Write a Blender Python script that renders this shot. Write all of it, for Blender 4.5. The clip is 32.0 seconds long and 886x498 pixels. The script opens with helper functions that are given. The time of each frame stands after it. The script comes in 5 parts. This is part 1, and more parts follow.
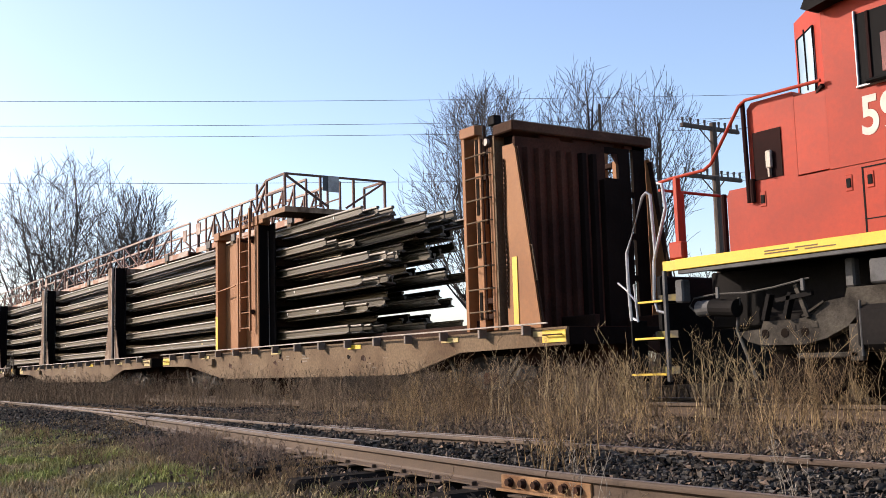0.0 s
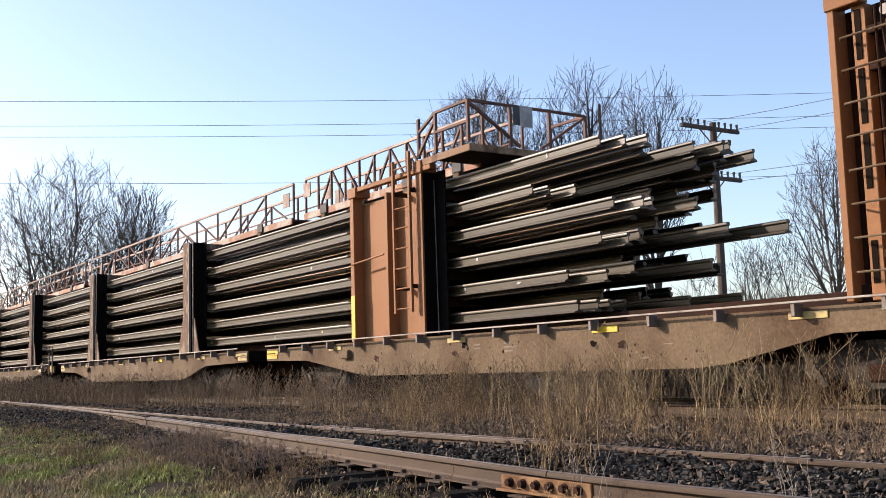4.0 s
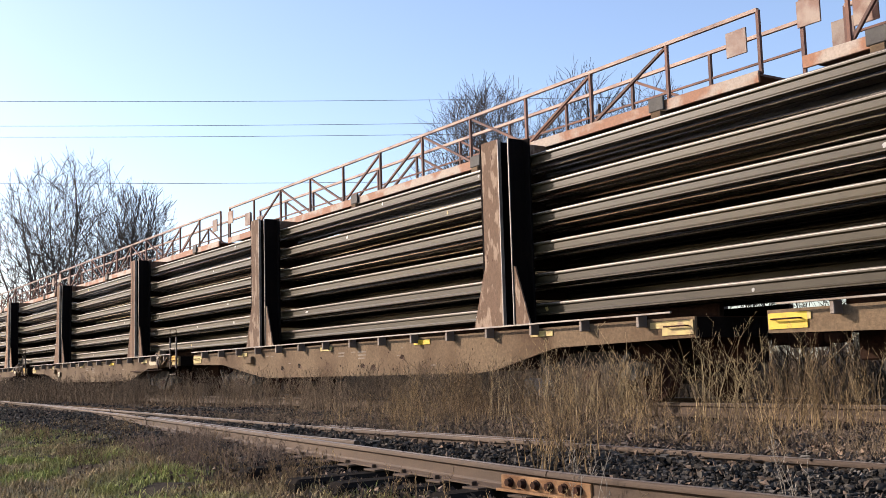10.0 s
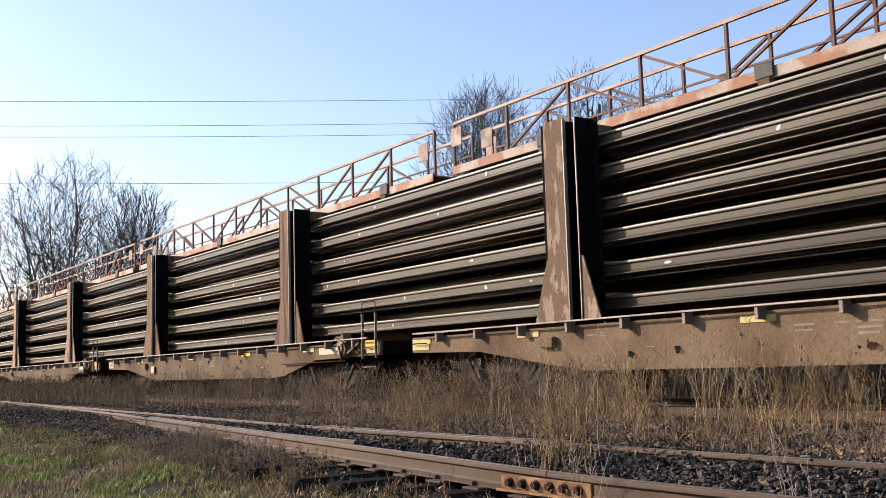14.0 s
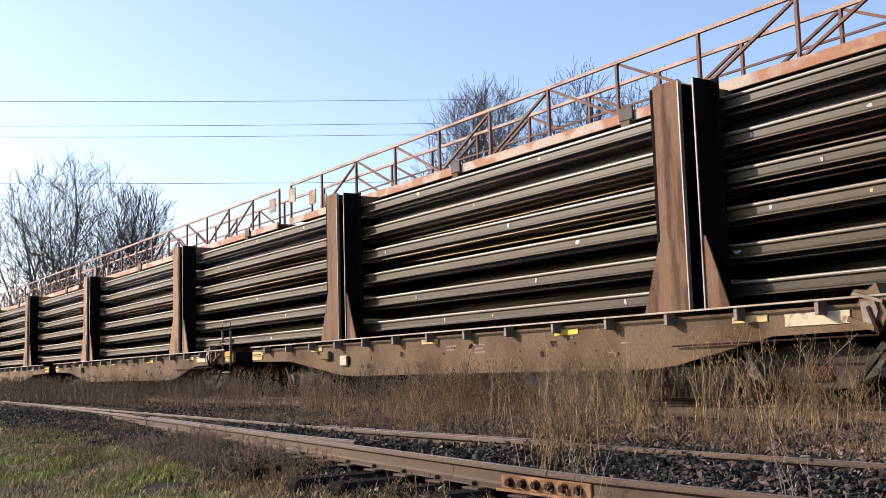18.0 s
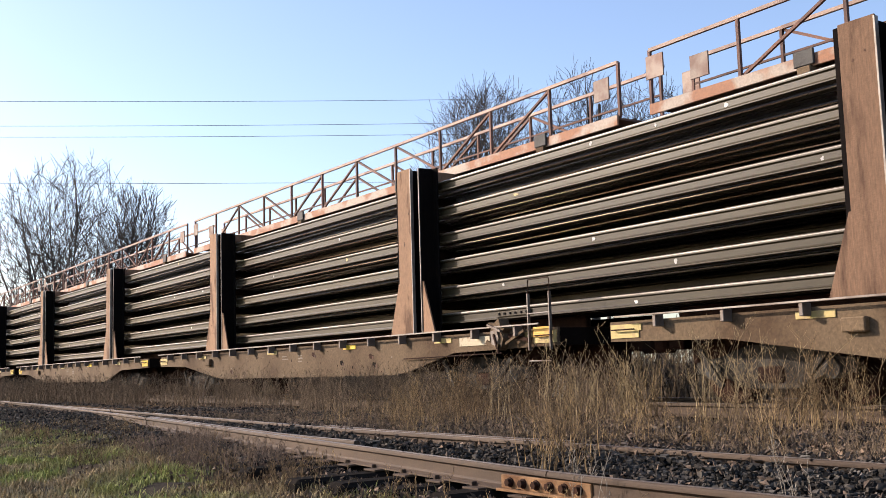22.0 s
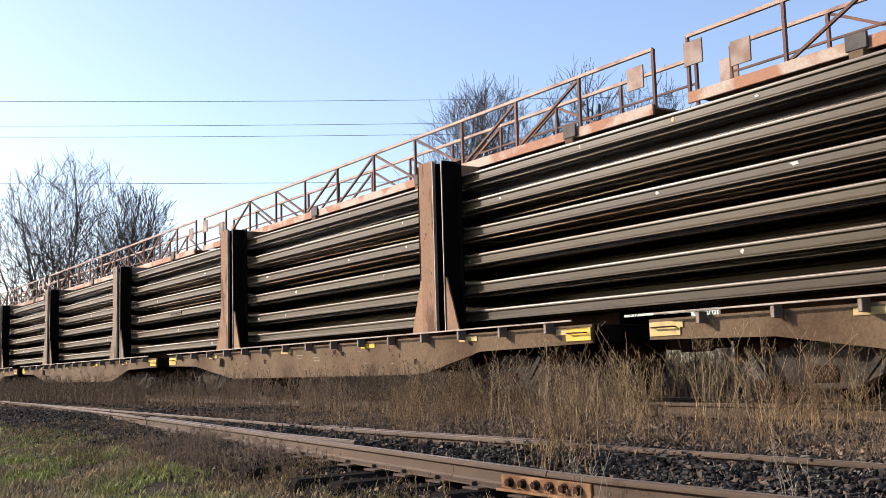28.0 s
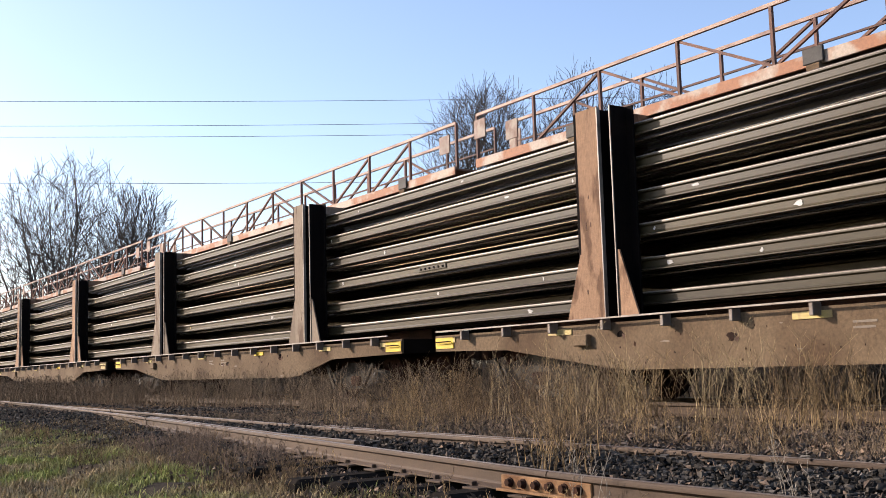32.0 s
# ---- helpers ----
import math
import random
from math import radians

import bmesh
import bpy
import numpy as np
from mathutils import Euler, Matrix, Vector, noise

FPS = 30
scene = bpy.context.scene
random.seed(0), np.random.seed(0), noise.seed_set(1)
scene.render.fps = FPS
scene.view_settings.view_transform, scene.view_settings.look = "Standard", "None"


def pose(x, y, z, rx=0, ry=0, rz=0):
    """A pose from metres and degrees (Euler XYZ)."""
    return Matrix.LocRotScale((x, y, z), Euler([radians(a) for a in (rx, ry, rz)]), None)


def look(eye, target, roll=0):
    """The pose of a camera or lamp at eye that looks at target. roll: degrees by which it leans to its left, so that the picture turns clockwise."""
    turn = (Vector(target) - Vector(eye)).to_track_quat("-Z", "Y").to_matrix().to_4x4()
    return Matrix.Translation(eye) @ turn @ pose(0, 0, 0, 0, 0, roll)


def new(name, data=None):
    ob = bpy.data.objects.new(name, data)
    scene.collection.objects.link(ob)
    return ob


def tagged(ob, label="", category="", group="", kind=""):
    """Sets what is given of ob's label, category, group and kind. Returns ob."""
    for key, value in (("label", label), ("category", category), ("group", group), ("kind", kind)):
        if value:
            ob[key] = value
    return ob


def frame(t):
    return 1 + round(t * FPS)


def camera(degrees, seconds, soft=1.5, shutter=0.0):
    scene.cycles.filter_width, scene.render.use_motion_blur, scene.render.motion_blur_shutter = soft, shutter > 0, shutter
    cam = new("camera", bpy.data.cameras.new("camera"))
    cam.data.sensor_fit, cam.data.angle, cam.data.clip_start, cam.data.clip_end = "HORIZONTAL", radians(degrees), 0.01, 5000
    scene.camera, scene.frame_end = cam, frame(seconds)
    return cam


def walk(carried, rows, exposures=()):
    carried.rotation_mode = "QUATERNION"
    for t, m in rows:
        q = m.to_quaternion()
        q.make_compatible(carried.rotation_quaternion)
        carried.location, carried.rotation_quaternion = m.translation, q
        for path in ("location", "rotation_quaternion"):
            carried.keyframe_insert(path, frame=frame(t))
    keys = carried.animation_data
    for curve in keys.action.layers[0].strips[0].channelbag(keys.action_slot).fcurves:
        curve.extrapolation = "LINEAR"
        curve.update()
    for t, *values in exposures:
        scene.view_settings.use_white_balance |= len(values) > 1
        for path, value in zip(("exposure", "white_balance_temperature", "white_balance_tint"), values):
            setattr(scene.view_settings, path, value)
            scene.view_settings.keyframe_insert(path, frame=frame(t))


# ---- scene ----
from math import cos, sin, pi

SIDE = 9.72          # distance from the camera's line to the near side of the train
MID = SIDE + 1.475   # centre line of the train's track
PITCH = 18.6         # length of one coupled flat car

# the camera stands on the verge beside the yard
cam = camera(45.84, 32.0, soft=0.75)
EYE = (0, 0, 0.536)
AIM = (-cos(radians(33.571)) * cos(radians(6.556)), sin(radians(33.571)) * cos(radians(6.556)), sin(radians(6.556)))
VIEW = look(EYE, (EYE[0] + AIM[0], EYE[1] + AIM[1], EYE[2] + AIM[2]), -1.678)
walk(cam, [(0, VIEW), (32, VIEW)], exposures=[(0, 0.90, 6980, 20.0), (32, 0.90, 6980, 20.0)])

# the train's way along the track, second by second
WAY = (-30.114, -28.502, -26.787, -24.959, -23.016, -20.955, -18.781, -16.498, -14.115, -11.640, -9.082, -6.451, -3.756, -1.005, 1.795, 4.637, 7.516, 10.430, 13.376, 16.353, 19.362, 22.404, 25.482, 28.599, 31.756, 34.957, 38.202, 41.490, 44.818, 48.180, 51.565, 54.958, 58.338)


def way(t):
    i = min(int(t), 31)
    a, b = WAY[i], WAY[i + 1]
    f = t - i
    p = WAY[i - 1] if i > 0 else 2 * a - b
    n = WAY[i + 2] if i < 31 else 2 * b - a
    return a + 0.5 * f * (b - p + f * (2 * p - 5 * a + 4 * b - n + f * (3 * (a - b) + n - p)))


# ---- world and sun ----
SUN_AZ, SUN_EL = 38.0, 24.0     # degrees from the track's far direction towards the camera's side; height
to_sun = Vector((-cos(radians(SUN_AZ)) * cos(radians(SUN_EL)), -sin(radians(SUN_AZ)) * cos(radians(SUN_EL)), sin(radians(SUN_EL))))
world = bpy.data.worlds.new("sky")
scene.world = world
world.use_nodes = True
wn = world.node_tree.nodes
sky = wn.new("ShaderNodeTexSky")
sky.sky_type, sky.sun_disc = "NISHITA", False
sky.sun_elevation = radians(SUN_EL)
sky.sun_rotation = math.atan2(to_sun.x, to_sun.y)
sky.air_density, sky.dust_density, sky.ozone_density = 1.0, 1.2, 3.2
wn["Background"].inputs["Strength"].default_value = 0.15
world.node_tree.links.new(sky.outputs[0], wn["Background"].inputs["Color"])
sun = new("sun", bpy.data.lights.new("sun", "SUN"))
sun.data.energy, sun.data.angle, sun.data.color = 4.0, radians(0.6), (1.0, 0.93, 0.82)
sun.matrix_world = look((0, 0, 0), tuple(-to_sun))

# ---- materials ----
def material(name, colour, rough=0.7, metal=0.0, vary=0.25, scale=3.0, second=None, patch=0.5, patch_scale=1.2, bump=0.0, bump_scale=40.0, island=0.0, each=0.0, stretch=(1, 1, 1), spread=0.12, spec=0.4):
    """A surface with grain at two sizes: colour varied by fine noise, and patches of a second colour."""
    m = bpy.data.materials.new(name)
    m.use_nodes = True
    nt = m.node_tree
    n, l = nt.nodes, nt.links
    b = n["Principled BSDF"]
    co = n.new("ShaderNodeTexCoord")
    mp = n.new("ShaderNodeMapping")
    mp.inputs["Scale"].default_value = stretch
    l.new(co.outputs["Object"], mp.inputs["Vector"])
    fine = n.new("ShaderNodeTexNoise")
    fine.inputs["Scale"].default_value, fine.inputs["Detail"].default_value, fine.inputs["Roughness"].default_value = scale * 6, 6, 0.7
    l.new(mp.outputs[0], fine.inputs["Vector"])
    big = n.new("ShaderNodeTexNoise")
    big.inputs["Scale"].default_value, big.inputs["Detail"].default_value = patch_scale, 5
    l.new(mp.outputs[0], big.inputs["Vector"])
    ramp = n.new("ShaderNodeMapRange")
    ramp.inputs["From Min"].default_value, ramp.inputs["From Max"].default_value = patch - spread, patch + spread
    l.new(big.outputs["Fac"], ramp.inputs["Value"])
    mix = n.new("ShaderNodeMix")
    mix.data_type = "RGBA"
    mix.inputs["A"].default_value = (*colour, 1)
    mix.inputs["B"].default_value = (*(second or [c * 0.6 for c in colour]), 1)
    l.new(ramp.outputs[0], mix.inputs["Factor"])
    hsv = n.new("ShaderNodeHueSaturation")
    l.new(mix.outputs["Result"], hsv.inputs["Color"])
    val = n.new("ShaderNodeMapRange")
    val.inputs["From Min"].default_value, val.inputs["From Max"].default_value = 0.25, 0.75
    val.inputs["To Min"].default_value, val.inputs["To Max"].default_value = 1 - vary, 1 + vary
    l.new(fine.outputs["Fac"], val.inputs["Value"])
    last = val.outputs[0]
    for amount, kind, socket in ((island, "ShaderNodeNewGeometry", "Random Per Island"), (each, "ShaderNodeObjectInfo", "Random")):
        if amount:
            g = n.new(kind)
            r = n.new("ShaderNodeMapRange")
            r.inputs["To Min"].default_value, r.inputs["To Max"].default_value = 1 - amount, 1 + amount
            l.new(g.outputs[socket], r.inputs["Value"])
            mu = n.new("ShaderNodeMath")
            mu.operation = "MULTIPLY"
            l.new(last, mu.inputs[0]), l.new(r.outputs[0], mu.inputs[1])
            last = mu.outputs[0]
    l.new(last, hsv.inputs["Value"])
    l.new(hsv.outputs[0], b.inputs["Base Color"])
    b.inputs["Metallic"].default_value = metal
    b.inputs["Specular IOR Level"].default_value = spec
    rr = n.new("ShaderNodeMapRange")
    rr.inputs["To Min"].default_value, rr.inputs["To Max"].default_value = max(rough - 0.12, 0.05), min(rough + 0.12, 1)
    l.new(fine.outputs["Fac"], rr.inputs["Value"])
    l.new(rr.outputs[0], b.inputs["Roughness"])
    if bump:
        bn = n.new("ShaderNodeTexNoise")
        bn.inputs["Scale"].default_value, bn.inputs["Detail"].default_value = bump_scale, 4
        l.new(co.outputs["Object"], bn.inputs["Vector"])
        bp = n.new("ShaderNodeBump")
        bp.inputs["Strength"].default_value, bp.inputs["Distance"].default_value = bump, 0.02
        l.new(bn.outputs["Fac"], bp.inputs["Height"])
        l.new(bp.outputs[0], b.inputs["Normal"])
    return m


CAR = material("weathered_car_paint", (0.135, 0.094, 0.057), 0.85, 0, 0.38, 4, (0.08, 0.050, 0.029), 0.55, 1.0, 0.25, 30, each=0.14, spec=0.12)
STAKE = material("weathered_stanchion_paint", (0.18, 0.14, 0.102), 0.78, 0, 0.3, 4, (0.085, 0.055, 0.037), 0.58, 2.6, 0.25, 30, each=0.25, spread=0.045, stretch=(1.6, 1, 0.5), spec=0.15)
STAKERUST = material("rusty_stanchion_paint", (0.16, 0.096, 0.06), 0.8, 0, 0.3, 4, (0.075, 0.042, 0.027), 0.55, 2.2, 0.25, 30, each=0.15, spread=0.06, stretch=(2.2, 1, 0.35), spec=0.12)
PEEL = material("peeling_stanchion_paint", (0.125, 0.08, 0.053), 0.8, 0, 0.3, 4, (0.24, 0.175, 0.125), 0.55, 4.5, 0.3, 30, each=0.1, spread=0.025, stretch=(1.6, 1, 0.6), spec=0.12)
STAIN = material("rust_stain_brown", (0.085, 0.042, 0.024), 0.85, 0, 0.3, 5)
# near black for the shade inside the posts, and for the dark corner angle
POSTBLACK = material("black_post_shade_and_angle", (0.007, 0.0055, 0.005), 0.85, 0, 0.3, 4, (0.012, 0.008, 0.006), 0.6, 2.0, spec=0.03)
ORANGE = material("orange_brown_paint", (0.254, 0.11, 0.0403), 0.7, 0, 0.14, 3, (0.192, 0.0775, 0.0285), 0.6, 0.9, 0.1, 20, spec=0.25)
RUST = material("dark_rust", (0.0372, 0.0167, 0.00992), 0.88, 0, 0.3, 5, (0.0217, 0.0112, 0.00744), 0.5, 1.5, 0.3, 40, spec=0.1)
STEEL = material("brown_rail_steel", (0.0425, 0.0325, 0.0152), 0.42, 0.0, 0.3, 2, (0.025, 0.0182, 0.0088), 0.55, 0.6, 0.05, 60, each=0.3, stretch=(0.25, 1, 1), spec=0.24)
# paler, glossier copy of the rail steel, with sun shine put into its colour
STEELSHINE = material("shine_tinted_rail_steel", (0.075, 0.06, 0.04), 0.38, 0.1, 0.3, 2, (0.03, 0.021, 0.012), 0.5, 0.5, 0.03, 60, each=0.3, stretch=(0.2, 1, 1), spec=0.45)
# highlight of sun and sky on the rail heads, painted as pale steel
HEADSHINE = material("rail_head_highlight", (0.25, 0.225, 0.19), 0.4, 0.3, 0.3, 3, (0.11, 0.088, 0.068), 0.5, 0.8, stretch=(0.2, 1, 1), spread=0.08)
TRACK = material("used_track_rail", (0.083, 0.056, 0.037), 0.75, 0.0, 0.3, 4, (0.045, 0.029, 0.019), 0.55, 1.0, 0.15, 60, stretch=(0.3, 1, 1), spec=0.2)
TREAD = material("worn_rail_head", (0.21, 0.175, 0.14), 0.45, 0.3, 0.2, 4, (0.10, 0.075, 0.055), 0.5, 1.0, stretch=(0.2, 1, 1))
YELLOW = material("yellow_paint", (0.56, 0.375, 0.02), 0.55, 0, 0.1, 6, (0.44, 0.28, 0.03), 0.66, 3.0)
PALE = material("faded_yellow_paint", (0.422, 0.32, 0.109), 0.6, 0, 0.12, 6, (0.245, 0.163, 0.0816), 0.6, 6.0)
WHITE = material("white_paint_mark", (0.54, 0.525, 0.495), 0.7, 0, 0.12, 9)
WALKRED = material("red_oxide_walkway_steel", (0.135, 0.06, 0.038), 0.75, 0, 0.25, 5, (0.07, 0.032, 0.024), 0.52, 2.0, each=0.3)
WALKORANGE = material("faded_orange_beam", (0.248, 0.105, 0.0496), 0.7, 0, 0.3, 5, (0.322, 0.26, 0.205), 0.53, 1.6, spread=0.05, each=0.15)
# top rails carry the whitish sunlight on them in a paler base colour
TOPRAIL = material("sunlit_tint_walkway_rail", (0.28, 0.18, 0.13), 0.6, 0, 0.25, 5, (0.12, 0.055, 0.038), 0.56, 2.0, each=0.15)
PLATE = material("blotched_plate", (0.223, 0.161, 0.118), 0.6, 0, 0.2, 8, (0.124, 0.0465, 0.0217), 0.5, 4.0, each=0.25)
RED = material("red_engine_paint", (0.34, 0.034, 0.0125), 0.6, 0, 0.16, 3, (0.25, 0.027, 0.012), 0.56, 1.0, 0.05, 15, spec=0.2)
BLACK = material("black_engine_paint", (0.0065, 0.006, 0.0058), 0.75, 0, 0.3, 4, (0.014, 0.012, 0.011), 0.6, 1.5, spec=0.06)
GRIME = material("grimy_truck_steel", (0.062, 0.0589, 0.0527), 0.75, 0.1, 0.3, 4, (0.031, 0.0279, 0.0248), 0.55, 2.5, 0.3, 30)
SILVER = material("bare_handrail", (0.465, 0.465, 0.465), 0.4, 0.6, 0.1, 5)
WHITEPAINT = material("white_lettering", (0.52, 0.48, 0.41), 0.6, 0, 0.08, 5)
WOOD = material("weathered_timber", (0.026, 0.0211, 0.0167), 0.95, 0, 0.4, 5, (0.0124, 0.00992, 0.00806), 0.5, 2.5, 0.5, 25, each=0.35, stretch=(1, 0.25, 1), spec=0.03)
POLE = material("grey_pole_wood", (0.088, 0.068, 0.052), 0.9, 0, 0.3, 5, (0.056, 0.04, 0.032), 0.5, 2, 0.4, 20, stretch=(1, 1, 0.15))
BARK = material("bare_bark", (0.052, 0.043, 0.037), 0.9, 0, 0.25, 3)
STONE = material("grey_ballast", (0.068, 0.060, 0.050), 0.95, 0, 0.25, 20, (0.025, 0.022, 0.019), 0.52, 8, island=0.98, spec=0.1)
WEED = material("dry_weed", (0.225, 0.158, 0.080), 0.9, 0, 0.2, 3, (0.095, 0.064, 0.037), 0.5, 0.8, island=0.75, spec=0.1)
GOLDWEED = material("golden_dry_stalk", (0.27, 0.205, 0.112), 0.85, 0, 0.2, 3, (0.18, 0.13, 0.074), 0.5, 1.2, island=0.55, spec=0.15)
PALEWEED = material("pale_stalk", (0.223, 0.192, 0.149), 0.85, 0, 0.15, 3)
BUSH = material("dark_dry_weed", (0.169, 0.124, 0.0805), 0.9, 0, 0.2, 3, (0.0878, 0.0658, 0.0453), 0.5, 0.6, island=0.6, spec=0.1)
GRASS = material("verge_grass", (0.235, 0.26, 0.075), 0.85, 0, 0.3, 3, (0.32, 0.24, 0.135), 0.5, 0.9, island=0.65, spread=0.1, spec=0.1)
WIRE = material("dark_wire", (0.05, 0.05, 0.05), 0.6)
GLASS = material("cab_glass", (0.33, 0.46, 0.53), 0.08, 0.0, 0.02, 1)
STAKETAN = material("orange_tan_stanchion_paint", (0.25, 0.15, 0.09), 0.78, 0, 0.3, 4, (0.115, 0.062, 0.036), 0.57, 2.6, 0.25, 30, each=0.15, spread=0.045, stretch=(1.6, 1, 0.5), spec=0.15)
GREY = material("grimy_grey_paint", (0.0806, 0.0806, 0.0794), 0.7, 0, 0.25, 6, (0.0372, 0.036, 0.0341), 0.55, 3.0, spec=0.2)
TRUCKGREY = material("dusty_cast_steel", (0.058, 0.051, 0.041), 0.85, 0, 0.4, 5, (0.02, 0.017, 0.014), 0.52, 3.0, 0.4, 30, spec=0.1)
# dark red trim, also the painted shade of the nose recess
DARKRED = material("dark_red_recess_shade_and_trim", (0.022, 0.006, 0.005), 0.8, spec=0.08)
PALERED = material("worn_pale_red_vinyl", (0.217, 0.0744, 0.062), 0.7)
BROWNINK = material("brown_lettering", (0.136, 0.0744, 0.0124), 0.7)
STENCIL = material("faded_stencil_paint", (0.211, 0.167, 0.124), 0.75)
CUT = material("cut_steel", (0.124, 0.093, 0.062), 0.5, 0.3)
ORANGEMARK = material("orange_paint_mark", (0.403, 0.155, 0.062), 0.7)
PALESTONE = material("pale_concrete", (0.42, 0.40, 0.37), 0.9, 0, 0.2, 6, (0.26, 0.24, 0.22), 0.5, 4.0)
AMBER = material("amber_yellow_paint", (0.60, 0.33, 0.045), 0.55, 0, 0.12, 6, (0.4, 0.2, 0.04), 0.66, 4.0)
CREAM = material("stained_cream_paint", (0.42, 0.36, 0.24), 0.7, 0, 0.2, 8, (0.22, 0.12, 0.06), 0.62, 9.0, spread=0.04)
# sun glint on the rail feet, painted as a pale metal
GLINT = material("rail_foot_glint", (0.42, 0.37, 0.32), 0.3, 0.7, 0.3, 3, (0.12, 0.08, 0.055), 0.53, 0.7, stretch=(0.2, 1, 1), spread=0.06)
WORNYELLOW = material("worn_yellow_paint", (0.155, 0.118, 0.0248), 0.8, 0, 0.3, 6, (0.0372, 0.031, 0.0186), 0.48, 9.0)
JOINT = material("flaky_orange_rust", (0.25, 0.145, 0.075), 0.85, 0, 0.3, 8, (0.12, 0.06, 0.03), 0.5, 6.0, 0.4, 50, spec=0.1)
BULK = material("dark_bulkhead_rust", (0.075, 0.031, 0.018), 0.9, 0, 0.35, 4, (0.032, 0.015, 0.010), 0.5, 0.8, 0.3, 30, spec=0.1)
TOPBEAM = material("brown_rusty_beam", (0.10, 0.052, 0.03), 0.85, 0, 0.3, 5, (0.05, 0.026, 0.016), 0.5, 1.5, 0.2, 30, spec=0.1)
# black steel, also used to paint shade in gaps, slots and holes
BLACKSTEEL = material("black_steel_and_gap_shade", (0.012, 0.008, 0.006), 0.9, 0, 0.3, 4, spec=0.05)
LITTER = material("brown_leaf_litter", (0.155, 0.105, 0.07), 0.9, 0, 0.3, 5, (0.07, 0.048, 0.034), 0.5, 2.0, island=0.7)
# painted shade of the cab inside, also dark seams, slots and bolts
DARK = material("cab_inside_shade_and_dark_fittings", (0.008, 0.0075, 0.0075), 0.8, spec=0.1)


def ground_material():
    """Dark cinders, with brown earth and rotted stalks beyond the yard track."""
    m = material("yard_ground", (0.046, 0.041, 0.036), 0.95, 0, 0.4, 2.5, (0.066, 0.052, 0.034), 0.5, 0.35, 0.8, 18, spec=0.0)
    n, l = m.node_tree.nodes, m.node_tree.links
    co, sep = n.new("ShaderNodeTexCoord"), n.new("ShaderNodeSeparateXYZ")
    l.new(co.outputs["Object"], sep.inputs[0])
    edge = n.new("ShaderNodeTexNoise")
    edge.inputs["Scale"].default_value, edge.inputs["Detail"].default_value = 1.3, 5
    l.new(co.outputs["Object"], edge.inputs["Vector"])
    shift = n.new("ShaderNodeMath")
    shift.operation = "MULTIPLY_ADD"
    shift.inputs[1].default_value = 1.6
    l.new(edge.outputs["Fac"], shift.inputs[0]), l.new(sep.outputs["Y"], shift.inputs[2])
    rise = n.new("ShaderNodeMapRange")
    rise.inputs["From Min"].default_value, rise.inputs["From Max"].default_value = 6.3, 7.1
    l.new(shift.outputs[0], rise.inputs["Value"])
    b = n["Principled BSDF"]
    old = b.inputs["Base Color"].links[0].from_socket
    grain = n.new("ShaderNodeTexNoise")
    grain.inputs["Scale"].default_value, grain.inputs["Detail"].default_value = 30, 6
    l.new(co.outputs["Object"], grain.inputs["Vector"])
    earth = n.new("ShaderNodeMix")
    earth.data_type = "RGBA"
    earth.inputs["A"].default_value, earth.inputs["B"].default_value = (0.055, 0.036, 0.022, 1), (0.16, 0.115, 0.075, 1)
    l.new(grain.outputs["Fac"], earth.inputs["Factor"])
    mix = n.new("ShaderNodeMix")
    mix.data_type = "RGBA"
    l.new(rise.outputs[0], mix.inputs["Factor"])
    l.new(old, mix.inputs["A"]), l.new(earth.outputs["Result"], mix.inputs["B"])
    l.new(mix.outputs["Result"], b.inputs["Base Color"])
    return m


GROUND = ground_material()


